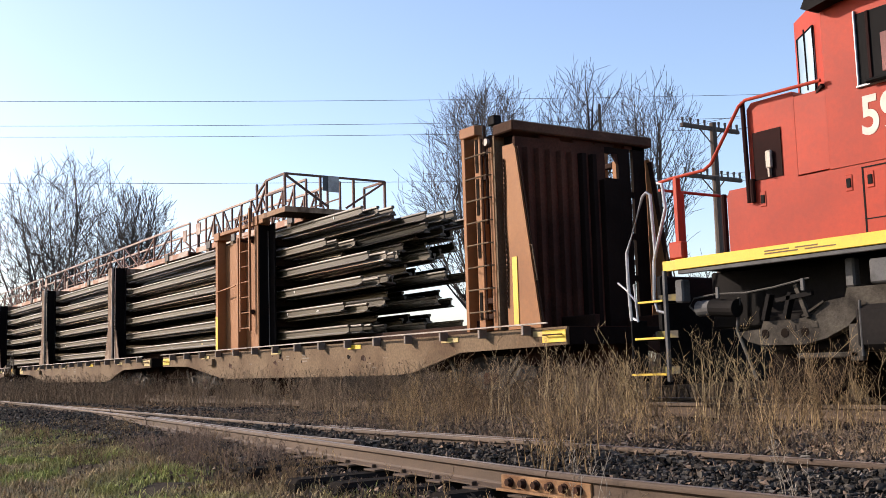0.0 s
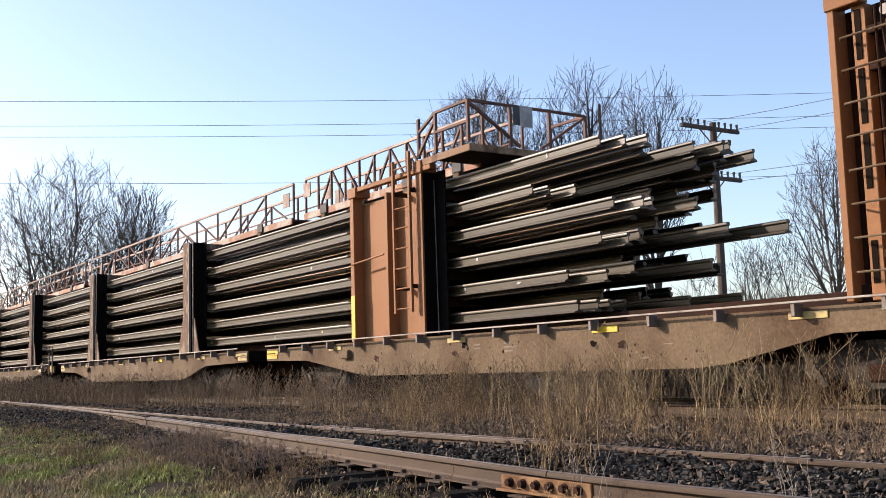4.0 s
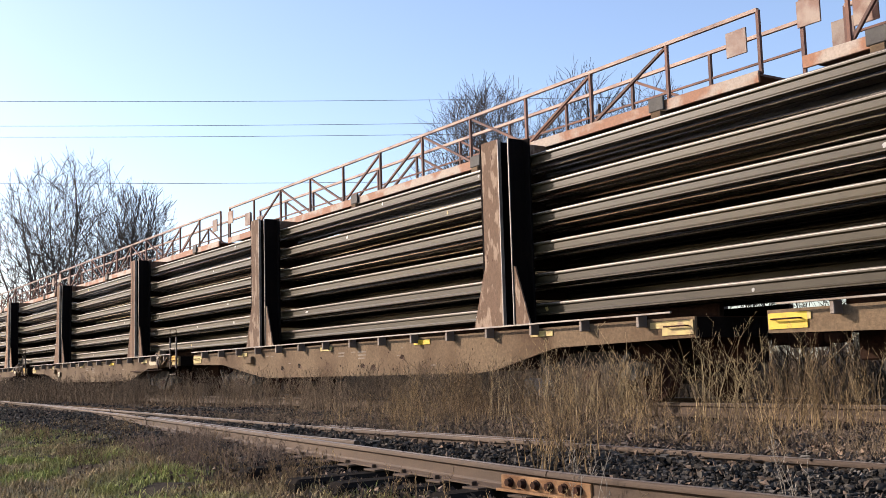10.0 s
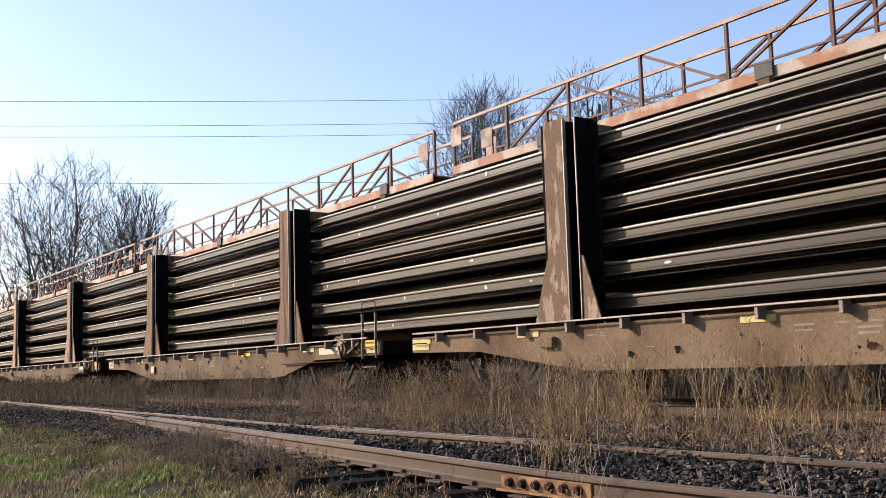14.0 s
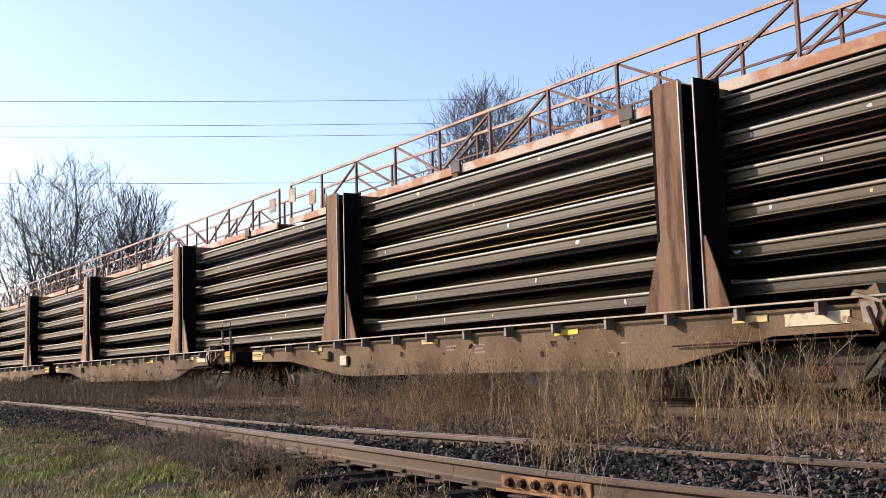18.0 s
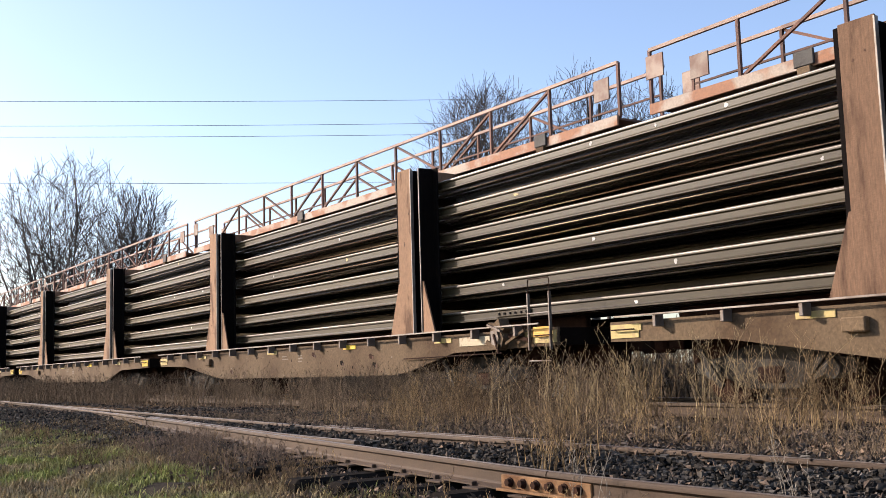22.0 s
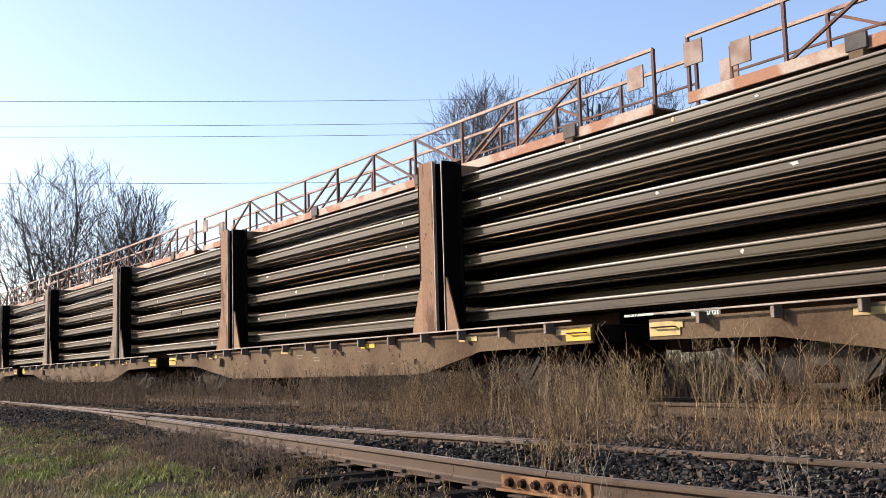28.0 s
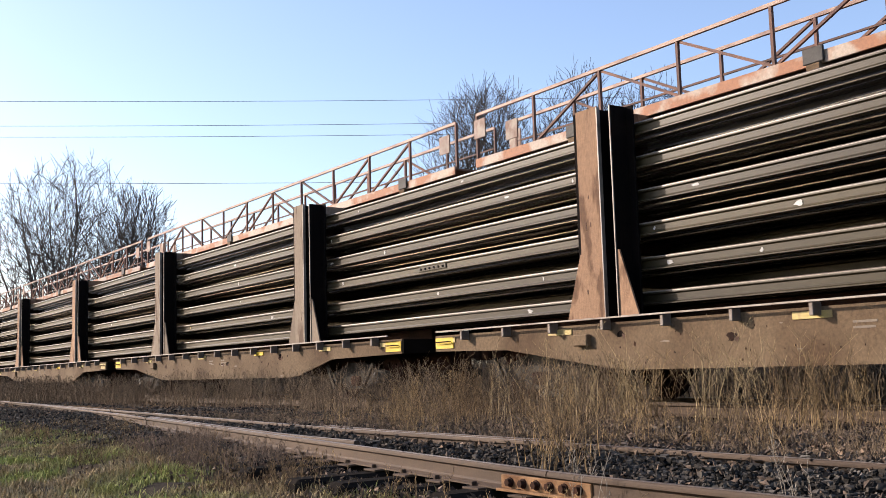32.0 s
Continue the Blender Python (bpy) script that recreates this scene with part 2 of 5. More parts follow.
# ---- mesh making ----
class Shape:
    """Collects boxes, bars and profiles into one mesh."""

    def __init__(self):
        self.v, self.f = [], []

    def add(self, v, f):
        o = len(self.v)
        self.v += [tuple(p) for p in v]
        self.f += [tuple(i + o for i in q) for q in f]
        return self

    def box(self, x0, x1, y0, y1, z0, z1, c=0.0):
        """A block; c: width of the chamfer on its edges."""
        if c <= 0:
            v = [(x, y, z) for x in (x0, x1) for y in (y0, y1) for z in (z0, z1)]
            return self.add(v, [(0, 1, 3, 2), (4, 6, 7, 5), (0, 4, 5, 1), (2, 3, 7, 6), (0, 2, 6, 4), (1, 5, 7, 3)])
        lo, hi = (x0, y0, z0), (x1, y1, z1)
        v, at = [], {}
        for k in range(8):
            bits = (k >> 2 & 1, k >> 1 & 1, k & 1)
            for a in range(3):
                p = [(hi[d] - (0 if d == a else c)) if bits[d] else (lo[d] + (0 if d == a else c)) for d in range(3)]
                at[bits, a] = len(v)
                v.append(p)
        f = []
        for a in range(3):
            d, e = [q for q in range(3) if q != a]
            for side in (0, 1):
                loop = []
                for bd, be in ((0, 0), (1, 0), (1, 1), (0, 1)):
                    bits = [0, 0, 0]
                    bits[a], bits[d], bits[e] = side, bd, be
                    loop.append(at[tuple(bits), a])
                f.append(tuple(loop))
            for bd in (0, 1):
                for be in (0, 1):
                    b0, b1 = [0, 0, 0], [0, 0, 0]
                    b0[d], b0[e], b1[d], b1[e], b1[a] = bd, be, bd, be, 1
                    b0, b1 = tuple(b0), tuple(b1)
                    f.append((at[b0, d], at[b1, d], at[b1, e], at[b0, e]))
        for k in range(8):
            bits = (k >> 2 & 1, k >> 1 & 1, k & 1)
            f.append((at[bits, 0], at[bits, 1], at[bits, 2]))
        return self.add(v, f)

    def bar(self, p, q, w, h=None, up=(0, 0, 1)):
        """A square bar from p to q, w wide and h high."""
        h = h or w
        p, q = Vector(p), Vector(q)
        d = (q - p).normalized()
        u = Vector(up)
        if abs(d.dot(u)) > 0.98:
            u = Vector((1, 0, 0))
        s = d.cross(u).normalized()
        u = s.cross(d)
        v = []
        for e in (p, q):
            for a, b in ((-1, -1), (1, -1), (1, 1), (-1, 1)):
                v.append(e + s * (a * w / 2) + u * (b * h / 2))
        return self.add(v, [(3, 2, 1, 0), (4, 5, 6, 7), (0, 1, 5, 4), (1, 2, 6, 5), (2, 3, 7, 6), (3, 0, 4, 7)])

    def tube(self, points, r, n=8, r2=None, cap=True):
        """A round tube along a run of points."""
        pts = [Vector(p) for p in points]
        v, f = [], []
        for i, p in enumerate(pts):
            d = (pts[min(i + 1, len(pts) - 1)] - pts[max(i - 1, 0)]).normalized()
            a = d.cross(Vector((0, 0, 1)) if abs(d.z) < 0.9 else Vector((1, 0, 0))).normalized()
            b = d.cross(a)
            rad = r if r2 is None else r + (r2 - r) * i / (len(pts) - 1)
            v += [p + (a * cos(2 * pi * k / n) + b * sin(2 * pi * k / n)) * rad for k in range(n)]
        for i in range(len(pts) - 1):
            for k in range(n):
                f.append((i * n + k, i * n + (k + 1) % n, (i + 1) * n + (k + 1) % n, (i + 1) * n + k))
        if cap:
            f.append(tuple(range(n - 1, -1, -1)))
            f.append(tuple(range((len(pts) - 1) * n, len(pts) * n)))
        return self.add(v, f)

    def prism(self, outline, axis, a, b):
        """An outline pushed along an axis from a to b. Outline points are the other two coordinates in order x, y, z."""
        v = []
        for e in (a, b):
            for p in outline:
                q = list(p)
                q.insert(axis, e)
                v.append(q)
        n = len(outline)
        f = [tuple(range(n - 1, -1, -1)), tuple(range(n, 2 * n))]
        f += [(k, (k + 1) % n, n + (k + 1) % n, n + k) for k in range(n)]
        return self.add(v, f)

    def disc(self, c, r, axis, w, n=20):
        """A round plate of width w centred on c, its axle along an axis."""
        o = Vector((0, 0, 0))
        o[axis] = w / 2
        return self.tube([Vector(c) - o, Vector(c) + o], r, n)

    def mesh(self, name, mat, smooth=False):
        me = bpy.data.meshes.new(name)
        me.from_pydata(self.v, [], self.f)
        me.materials.append(mat)
        bm = bmesh.new()
        bm.from_mesh(me)
        bmesh.ops.recalc_face_normals(bm, faces=bm.faces)
        bm.to_mesh(me)
        bm.free()
        if smooth:
            me.polygons.foreach_set("use_smooth", [True] * len(me.polygons))
        return me


def part(name, shape, mat, parent, label="", at=None, smooth=False):
    """One mesh under a thing or a part."""
    me = shape if isinstance(shape, bpy.types.Mesh) else shape.mesh(name, mat, smooth)
    ob = new(name, me)
    ob.parent = parent
    if at is not None:
        ob.matrix_basis = at
    return tagged(ob, label)


def thing(name, label, category, group="", kind="", at=None):
    ob = new(name)
    ob.empty_display_size = 0.2
    if at is not None:
        ob.matrix_basis = at
    return tagged(ob, label, category, group, kind)


def solid(name, shape, mat, label, category, group="", kind="", at=None, smooth=False):
    ob = new(name, shape.mesh(name, mat, smooth))
    if at is not None:
        ob.matrix_basis = at
    return tagged(ob, label, category, group, kind)


def fast_mesh(name, v, f, mat):
    """A mesh of triangles from numpy arrays."""
    me = bpy.data.meshes.new(name)
    v, f = np.asarray(v, dtype=np.float32).reshape(-1, 3), np.asarray(f, dtype=np.int32).reshape(-1, 3)
    me.vertices.add(len(v))
    me.vertices.foreach_set("co", v.ravel())
    me.loops.add(f.size)
    me.loops.foreach_set("vertex_index", f.ravel())
    me.polygons.add(len(f))
    me.polygons.foreach_set("loop_start", np.arange(0, f.size, 3, dtype=np.int32))
    me.update(calc_edges=True)
    me.validate()
    me.polygons.foreach_set("use_smooth", np.zeros(len(me.polygons), dtype=bool))
    me.materials.append(mat)
    return me


def twigs(p, q, r0, r1):
    """Three-sided tapered sticks from the points p to the points q."""
    p, q = np.asarray(p, float), np.asarray(q, float)
    d = q - p
    d /= np.linalg.norm(d, axis=1)[:, None] + 1e-9
    ref = np.where(np.abs(d[:, 2:3]) < 0.9, np.array([[0, 0, 1.0]]), np.array([[1.0, 0, 0]]))
    a = np.cross(d, ref)
    a /= np.linalg.norm(a, axis=1)[:, None] + 1e-9
    b = np.cross(d, a)
    ring = [(cos(k * 2 * pi / 3), sin(k * 2 * pi / 3)) for k in range(3)]
    r0, r1 = np.asarray(r0, float).reshape(-1, 1), np.asarray(r1, float).reshape(-1, 1)
    v = np.stack([p + (a * c + b * s) * r0 for c, s in ring] + [q + (a * c + b * s) * r1 for c, s in ring], 1)
    f = np.array([(0, 1, 4), (0, 4, 3), (1, 2, 5), (1, 5, 4), (2, 0, 3), (2, 3, 5)])
    n = len(p)
    return v.reshape(-1, 3), (f[None] + 6 * np.arange(n)[:, None, None]).reshape(-1, 3)


def big_mesh(name, v, f, mat):
    """A large mesh from arrays."""
    me = bpy.data.meshes.new(name)
    me.from_pydata(v, [], f)
    me.materials.append(mat)
    return me


TRAIN = []     # things that roll with the train, with their place along it
WHEELS = []    # wheel sets, with their place on their car and radius

# ---- ground and tracks ----
BED = -0.235     # top of the ballast


def line_y(x):
    """The near rail, which bends away towards the frog."""
    return 3.89 + 0.112 * np.clip(-np.asarray(x) - 4.6, 0, None) - 0.0009 * np.clip(-np.asarray(x) - 14, 0, None) ** 2


def mid_y(x):
    """The second rail."""
    return 5.42 + 0.058 * np.clip(-np.asarray(x) - 10, 0, None)


def lie(x, y):
    """Height of the ground."""
    z = BED + 0.035 * noise.noise(Vector((x * 0.5, y * 0.5, 1))) + 0.02 * noise.noise(Vector((x * 2.1, y * 2.1, 5)))
    k = min(1, max(0, (y - 4.9) / 0.5))
    z += 0.115 * k * (1 - min(1, max(0, (y - 8.6) / 0.8)))
    z -= 0.04 * min(1, max(0, (y - 9.4) / 0.5))
    z -= (0.03 + 0.025 * min(1, max(0, (x + 9.5) / 1.5))) * min(1, max(0, (float(line_y(x)) + 0.9 - y) / 0.4))
    if -14 < x < -4.2:
        z -= 0.06 * math.exp(-((y - float(line_y(x)) + 0.95) / 0.3) ** 2)
    verge = min(1, max(0, (float(line_y(x)) - 0.8 - y) / 0.5))
    z += verge * (0.05 * noise.noise(Vector((x * 1.2, y * 1.6, 11))) + 0.03 * noise.noise(Vector((x * 3.3, y * 3.8, 17))))
    edge = 3.3 + 0.10 * max(0, -x - 5) if x > -25 else 5.3
    if y < edge:
        z -= 0.10 * min(1, (edge - y) / 1.6)
    if y > 13.5:
        z -= 0.25 * min(1, (y - 13.5) / 4)
    return z


def build_ground():
    xs = [-3000, -1200, -500, -250, -140, -90] + [-70 + 1.2 * i for i in range(35)] + [-28 + 0.3 * i for i in range(107)] + [6, 10, 20, 60, 200, 800, 3000]
    ys = [-3000, -800, -200, -60, -20, -8, -3] + [-1 + 0.25 * i for i in range(64)] + [16, 18, 22, 30, 50, 90, 200, 800, 3000]
    v = [(x, y, lie(x, y)) for x in xs for y in ys]
    n = len(ys)
    f = [(i * n + j, (i + 1) * n + j, (i + 1) * n + j + 1, i * n + j + 1) for i in range(len(xs) - 1) for j in range(n - 1)]
    ob = new("ground", big_mesh("ground", v, f, GROUND))
    ob.data.polygons.foreach_set("use_smooth", [True] * len(ob.data.polygons))
    tagged(ob, "dark cinder and dirt yard ground beside the tracks", "ground", kind="structure")


build_ground()

RAIL = [(-0.075, 0), (0.075, 0), (0.075, 0.014), (0.02, 0.032), (0.009, 0.05), (0.009, 0.125), (0.036, 0.142), (0.036, 0.152), (0.0345, 0.164), (0.0322, 0.171), (0.0285, 0.1765), (0.021, 0.18), (-0.021, 0.18), (-0.0285, 0.1765), (-0.0322, 0.171), (-0.0345, 0.164), (-0.036, 0.152), (-0.036, 0.142), (-0.009, 0.125), (-0.009, 0.05), (-0.02, 0.032), (-0.075, 0.014)]


YARD = [(a * 0.85, h * 0.8) for a, h in RAIL]


def sweep(points, outline):
    """An outline (across, up) carried along points that lie roughly along x."""
    s = Shape()
    n = len(outline)
    v, f = [], []
    for i, p in enumerate(points):
        a, b = points[max(i - 1, 0)], points[min(i + 1, len(points) - 1)]
        d = Vector((b[0] - a[0], b[1] - a[1], 0)).normalized()
        for q, h in outline:
            v.append((p[0] - d.y * q, p[1] + d.x * q, p[2] + h))
    for i in range(len(points) - 1):
        for k in range(n):
            f.append((i * n + k, i * n + (k + 1) % n, (i + 1) * n + (k + 1) % n, (i + 1) * n + k))
    f.append(tuple(range(n)))
    f.append(tuple((len(points) - 1) * n + k for k in range(n - 1, -1, -1)))
    return s.add(v, f)


def track_rail(name, pts, label, outline=YARD):
    tall = max(h for a, h in outline)
    r = solid(name, sweep(pts, outline), TRACK, label, "rail", "yard rails", "structure")
    part("running_surface", sweep([(x, y, z + tall + 0.0005) for x, y, z in pts], [(-0.017, 0), (0.017, 0), (0.015, 0.002), (-0.015, 0.002)]), TREAD, r, "dull worn running surface")
    return r


TOP = -0.07
Z0 = TOP - 0.144
track_rail("rail_near", [(x, float(line_y(x)), Z0) for x in [4, 0, -2, -3.6, -4.4, -4.84]], "brown rusty rail with a bolted joint")
track_rail("rail_near", [(x, float(line_y(x)), Z0) for x in [-4.85, -5.4, -6, -7, -8, -9, -10, -11, -12, -13, -14, -15, -16.2]], "brown rusty rail curving away")
track_rail("rail_near", [(x, float(line_y(x)), Z0) for x in [-16.26, -17, -18, -20, -23, -26, -30, -34, -38]], "brown rusty rail curving away beyond an open joint")
track_rail("rail_middle", [(x, float(mid_y(x)), Z0) for x in [5, 0, -5, -9, -10, -11, -13, -16, -20, -26, -32, -40, -60]], "rusty yard rail on timber sleepers")
track_rail("rail_middle", [(x, 6.95, Z0 - 0.075) for x in [5, 0, -5, -10, -20, -40, -90]], "rusty yard rail half hidden by dead weeds")
track_rail("rail_far", [(x, MID - 0.755, -0.18) for x in [60, 20, -20, -60, -160]], "rail under the train behind dead weeds", RAIL)
track_rail("rail_far", [(x, MID + 0.755, -0.18) for x in [60, 20, -20, -60, -160]], "rail under the train behind dead weeds", RAIL)

# ---- the train: flat cars ----
EDGE = material("worn_pale_rod", (0.26, 0.229, 0.192), 0.5, 0.2, 0.25, 5, (0.124, 0.0868, 0.062), 0.58, 2.0)
SILVERED = material("grey_rod", (0.186, 0.161, 0.136), 0.55, 0.2, 0.2, 5, (0.0992, 0.0682, 0.0496), 0.55, 2.0)
def sill_outline(length):
    """Side of a car from its right end at 0 to its left end at -length: (x, z)."""
    return [(0, 0.84), (0, 1.10), (-length, 1.10), (-length, 0.84), (-length + 2.0, 0.80), (-length + 4.2, 0.50), (-length + 4.7, 0.46), (-4.7, 0.46), (-4.2, 0.50), (-2.7, 0.80)]


def truck(parent, x):
    t = part("truck", Shape().box(x - 0.22, x + 0.22, SIDE + 0.38, SIDE + 2.57, 0.42, 0.66, 0.03), RUST, parent)
    for y in (SIDE + 0.42, SIDE + 2.53):
        s = Shape()
        s.prism([(x - 1.15, 0.52), (x - 1.15, 0.38), (x - 0.75, 0.36), (x - 0.35, 0.2), (x + 0.35, 0.2), (x + 0.75, 0.36), (x + 1.15, 0.38), (x + 1.15, 0.52), (x + 0.7, 0.60), (x + 0.35, 0.72), (x - 0.35, 0.72), (x - 0.7, 0.60)], 1, y - 0.07, y + 0.07)
        part("side_frame", s, TRUCKGREY, t)
        # added V bars stand for the sunlit parts of the near side frame
        part("lit_frame_bar", Shape().bar((x - 0.95, SIDE + 0.2, 0.68), (x - 0.62, SIDE + 0.2, 0.22), 0.05, 0.07), TRUCKGREY, t) if y < MID else None
        part("lit_frame_bar", Shape().bar((x + 0.55, SIDE + 0.2, 0.25), (x + 0.95, SIDE + 0.2, 0.68), 0.05, 0.07), TRUCKGREY, t) if y < MID else None
        part("spring_nest", Shape().box(x - 0.2, x + 0.2, y - 0.1, y + 0.1, 0.26, 0.46, 0.03), RUST, t)
        for e in (-0.87, 0.87):
            part("bearing", Shape().disc((x + e, y - 0.05 if y < MID else y + 0.05, 0.42), 0.11, 1, 0.16, 12), GRIME, t)
    return t


def wheel_mesh(r, mat):
    s = Shape()
    for y in (-0.755, 0.755):
        k = -1 if y < 0 else 1
        s.disc((0, y, 0), r, 1, 0.11, 28)
        s.disc((0, y - k * 0.07, 0), r + 0.028, 1, 0.03, 28)
        s.disc((0, y + k * 0.06, 0), 0.13, 1, 0.06, 12)
        for a in range(6):
            s.bar((0.16 * cos(a * pi / 3), y + k * 0.056, 0.16 * sin(a * pi / 3)), (0.3 * cos(a * pi / 3), y + k * 0.056, 0.3 * sin(a * pi / 3)), 0.05)
    s.disc((0, 0, 0), 0.08, 1, 1.6, 12)
    return s.mesh("wheel_set", mat)


CARWHEEL = wheel_mesh(0.42, RUST)


def wheels(car, xs, r, me, z=0.0):
    for x in xs:
        w = part("wheel_set", me, None, car, at=pose(x, MID, r + z))
        WHEELS.append((w, x, r))


def blot(rnd, x, w, y, z, h):
    """A flat irregular patch on a side."""
    n = 11
    out = []
    for k in range(n):
        a = 2 * pi * k / n
        r = rnd.uniform(0.45, 1.0)
        out.append((x + w / 2 * cos(a) * r, z + h / 2 * sin(a) * r))
    return Shape().prism(out, 1, y - 0.002, y + 0.002)


def stanchion(car, x, car_seed=0):
    """The pair of posts with gussets and the beams between them, right front edge at x."""
    paint = STAKETAN if car_seed in (4, 5, 7) else STAKERUST if car_seed == 3 else PEEL if car_seed == 2 else STAKE
    for k, y0 in ((1, SIDE), (-1, SIDE + 2.95)):
        q = lambda a, b: sorted((y0 + k * a, y0 + k * b))
        p = part("stanchion_post", Shape().box(x - 0.45, x, *q(0.0, 0.03), 1.16, 4.12, 0.006), paint, car)
        part("flange_lip", Shape().box(x - 0.014, x + 0.014, *q(-0.010, 0.05), 1.17, 4.10, 0.005), EDGE, p, "pale flange edge")
        part("corner_angle", Shape().box(x - 0.525, x - 0.452, *q(0.02, 0.09), 1.16, 4.10, 0.006), POSTBLACK, p, "dark corner angle")
        # web, back and guide plates blackened to paint the shade behind the flange
        part("web", Shape().box(x - 0.12, x - 0.09, *q(0.032, 0.33), 1.16, 4.1), POSTBLACK, p)
        part("back_plate", Shape().box(x - 0.40, x + 0.36, *q(0.332, 0.36), 1.16, 4.09), POSTBLACK, p)
        part("guide_plate", Shape().box(x + 0.205, x + 0.227, *q(0.048, 0.331), 1.16, 4.09), POSTBLACK, p, "black plate standing for the shade beside the post")
        part("guide_edge", Shape().box(x + 0.204, x + 0.230, *q(0.030, 0.047), 1.16, 4.09, 0.004), EDGE, p, "pale guide edge")
        for deep, xa, xb in ((0.004, x - 0.44, x - 0.80), (0.050, x + 0.230, x + 0.60)):
            g = Shape().prism([(xa, 1.16), (xb, 1.16), (xa + (xb - xa) * 0.1, 2.08), (xa, 2.08)], 1, *q(deep, deep + 0.026))
            part("gusset", g, paint, p)
        rnd = random.Random(int(x * 10) + k + car_seed)
        for i in range({2: 6, 5: 5}.get(car_seed, 2)):
            z = rnd.uniform(1.5, 3.9)
            part("rust_stain", blot(rnd, x - rnd.uniform(0.06, 0.38), rnd.uniform(0.02, 0.05), y0 - k * 0.0015, z, rnd.uniform(0.04, 0.12)), STAIN, p, "streaky rust stain")
    for i in range(6):
        part("cross_beam", Shape().box(x - 0.33, x - 0.08, SIDE + 0.335, SIDE + 2.615, TIER[i] - 0.17, TIER[i] - 0.004, 0.01), RUST, car)
    part("top_beam", Shape().box(x - 0.36, x - 0.02, SIDE + 0.335, SIDE + 2.615, 3.92, 4.1, 0.01), paint, car)


TIER = (1.31, 1.785, 2.26, 2.73, 3.20, 3.665)


def catwalk(car, x0, x1, near=SIDE + 1.03, far=SIDE + 1.92, plates=4):
    """The raised footway with its railings, from x0 (left) to x1 (right)."""
    c = part("walkway", Shape().box(x0, x1, near - 0.02, far + 0.02, 4.17, 4.2), WALKRED, car)
    part("edge_beam", Shape().box(x0, x1, near - 0.06, near - 0.025, 4.08, 4.24, 0.006), WALKORANGE, c, "faded orange edge beam")
    part("edge_beam", Shape().box(x0, x1, far + 0.025, far + 0.06, 4.08, 4.24, 0.006), WALKORANGE, c)
    n = 11
    step = (x1 - x0) / n
    for y, low in ((near, 0), (far, 0)):
        part("top_rail", Shape().bar((x0, y, 5.05), (x1, y, 5.05), 0.05), TOPRAIL, c)
        part("middle_rail", Shape().bar((x0, y, 4.66), (x1, y, 4.66), 0.03), WALKRED, c) if y == far else None
        for i in range(n + 1):
            x = x0 + step * i
            part("post", Shape().bar((x, y, 4.2), (x, y, 5.05), 0.045), WALKRED, c)
            if i < n and i not in (0, n - 1):
                a, b = (4.24, 5.03) if (i + (y == far)) % 4 < 2 else (5.03, 4.24)
                part("brace", Shape().bar((x, y + 0.02, a), (x + step, y + 0.02, b), 0.04), WALKRED, c)
    for i in range(4):
        x = x0 + (i + 0.6) * (x1 - x0) / 4
        part("bearer", Shape().box(x - 0.1, x + 0.1, near - 0.12, far + 0.12, 3.95, 4.09, 0.01), CAR, c)
        part("clamp", Shape().box(x - 0.16, x + 0.14, near - 0.10, near - 0.062, 4.1, 4.3, 0.01), GRIME, c)
    for x, y, z, m in ((x1 - 0.35, near - 0.03, 4.70, PLATE), (x0 + 0.12, near - 0.03, 4.78, PLATE), (x0 + 0.75, near + 0.2, 4.66, PLATE), (x0 - 0.05, far, 4.72, PLATE))[4 - plates:]:
        part("marker_plate", Shape().box(x - 0.17, x + 0.17, y - 0.012, y + 0.012, z - 0.17, z + 0.17, 0.004), m, c, "blotched square marker plate")


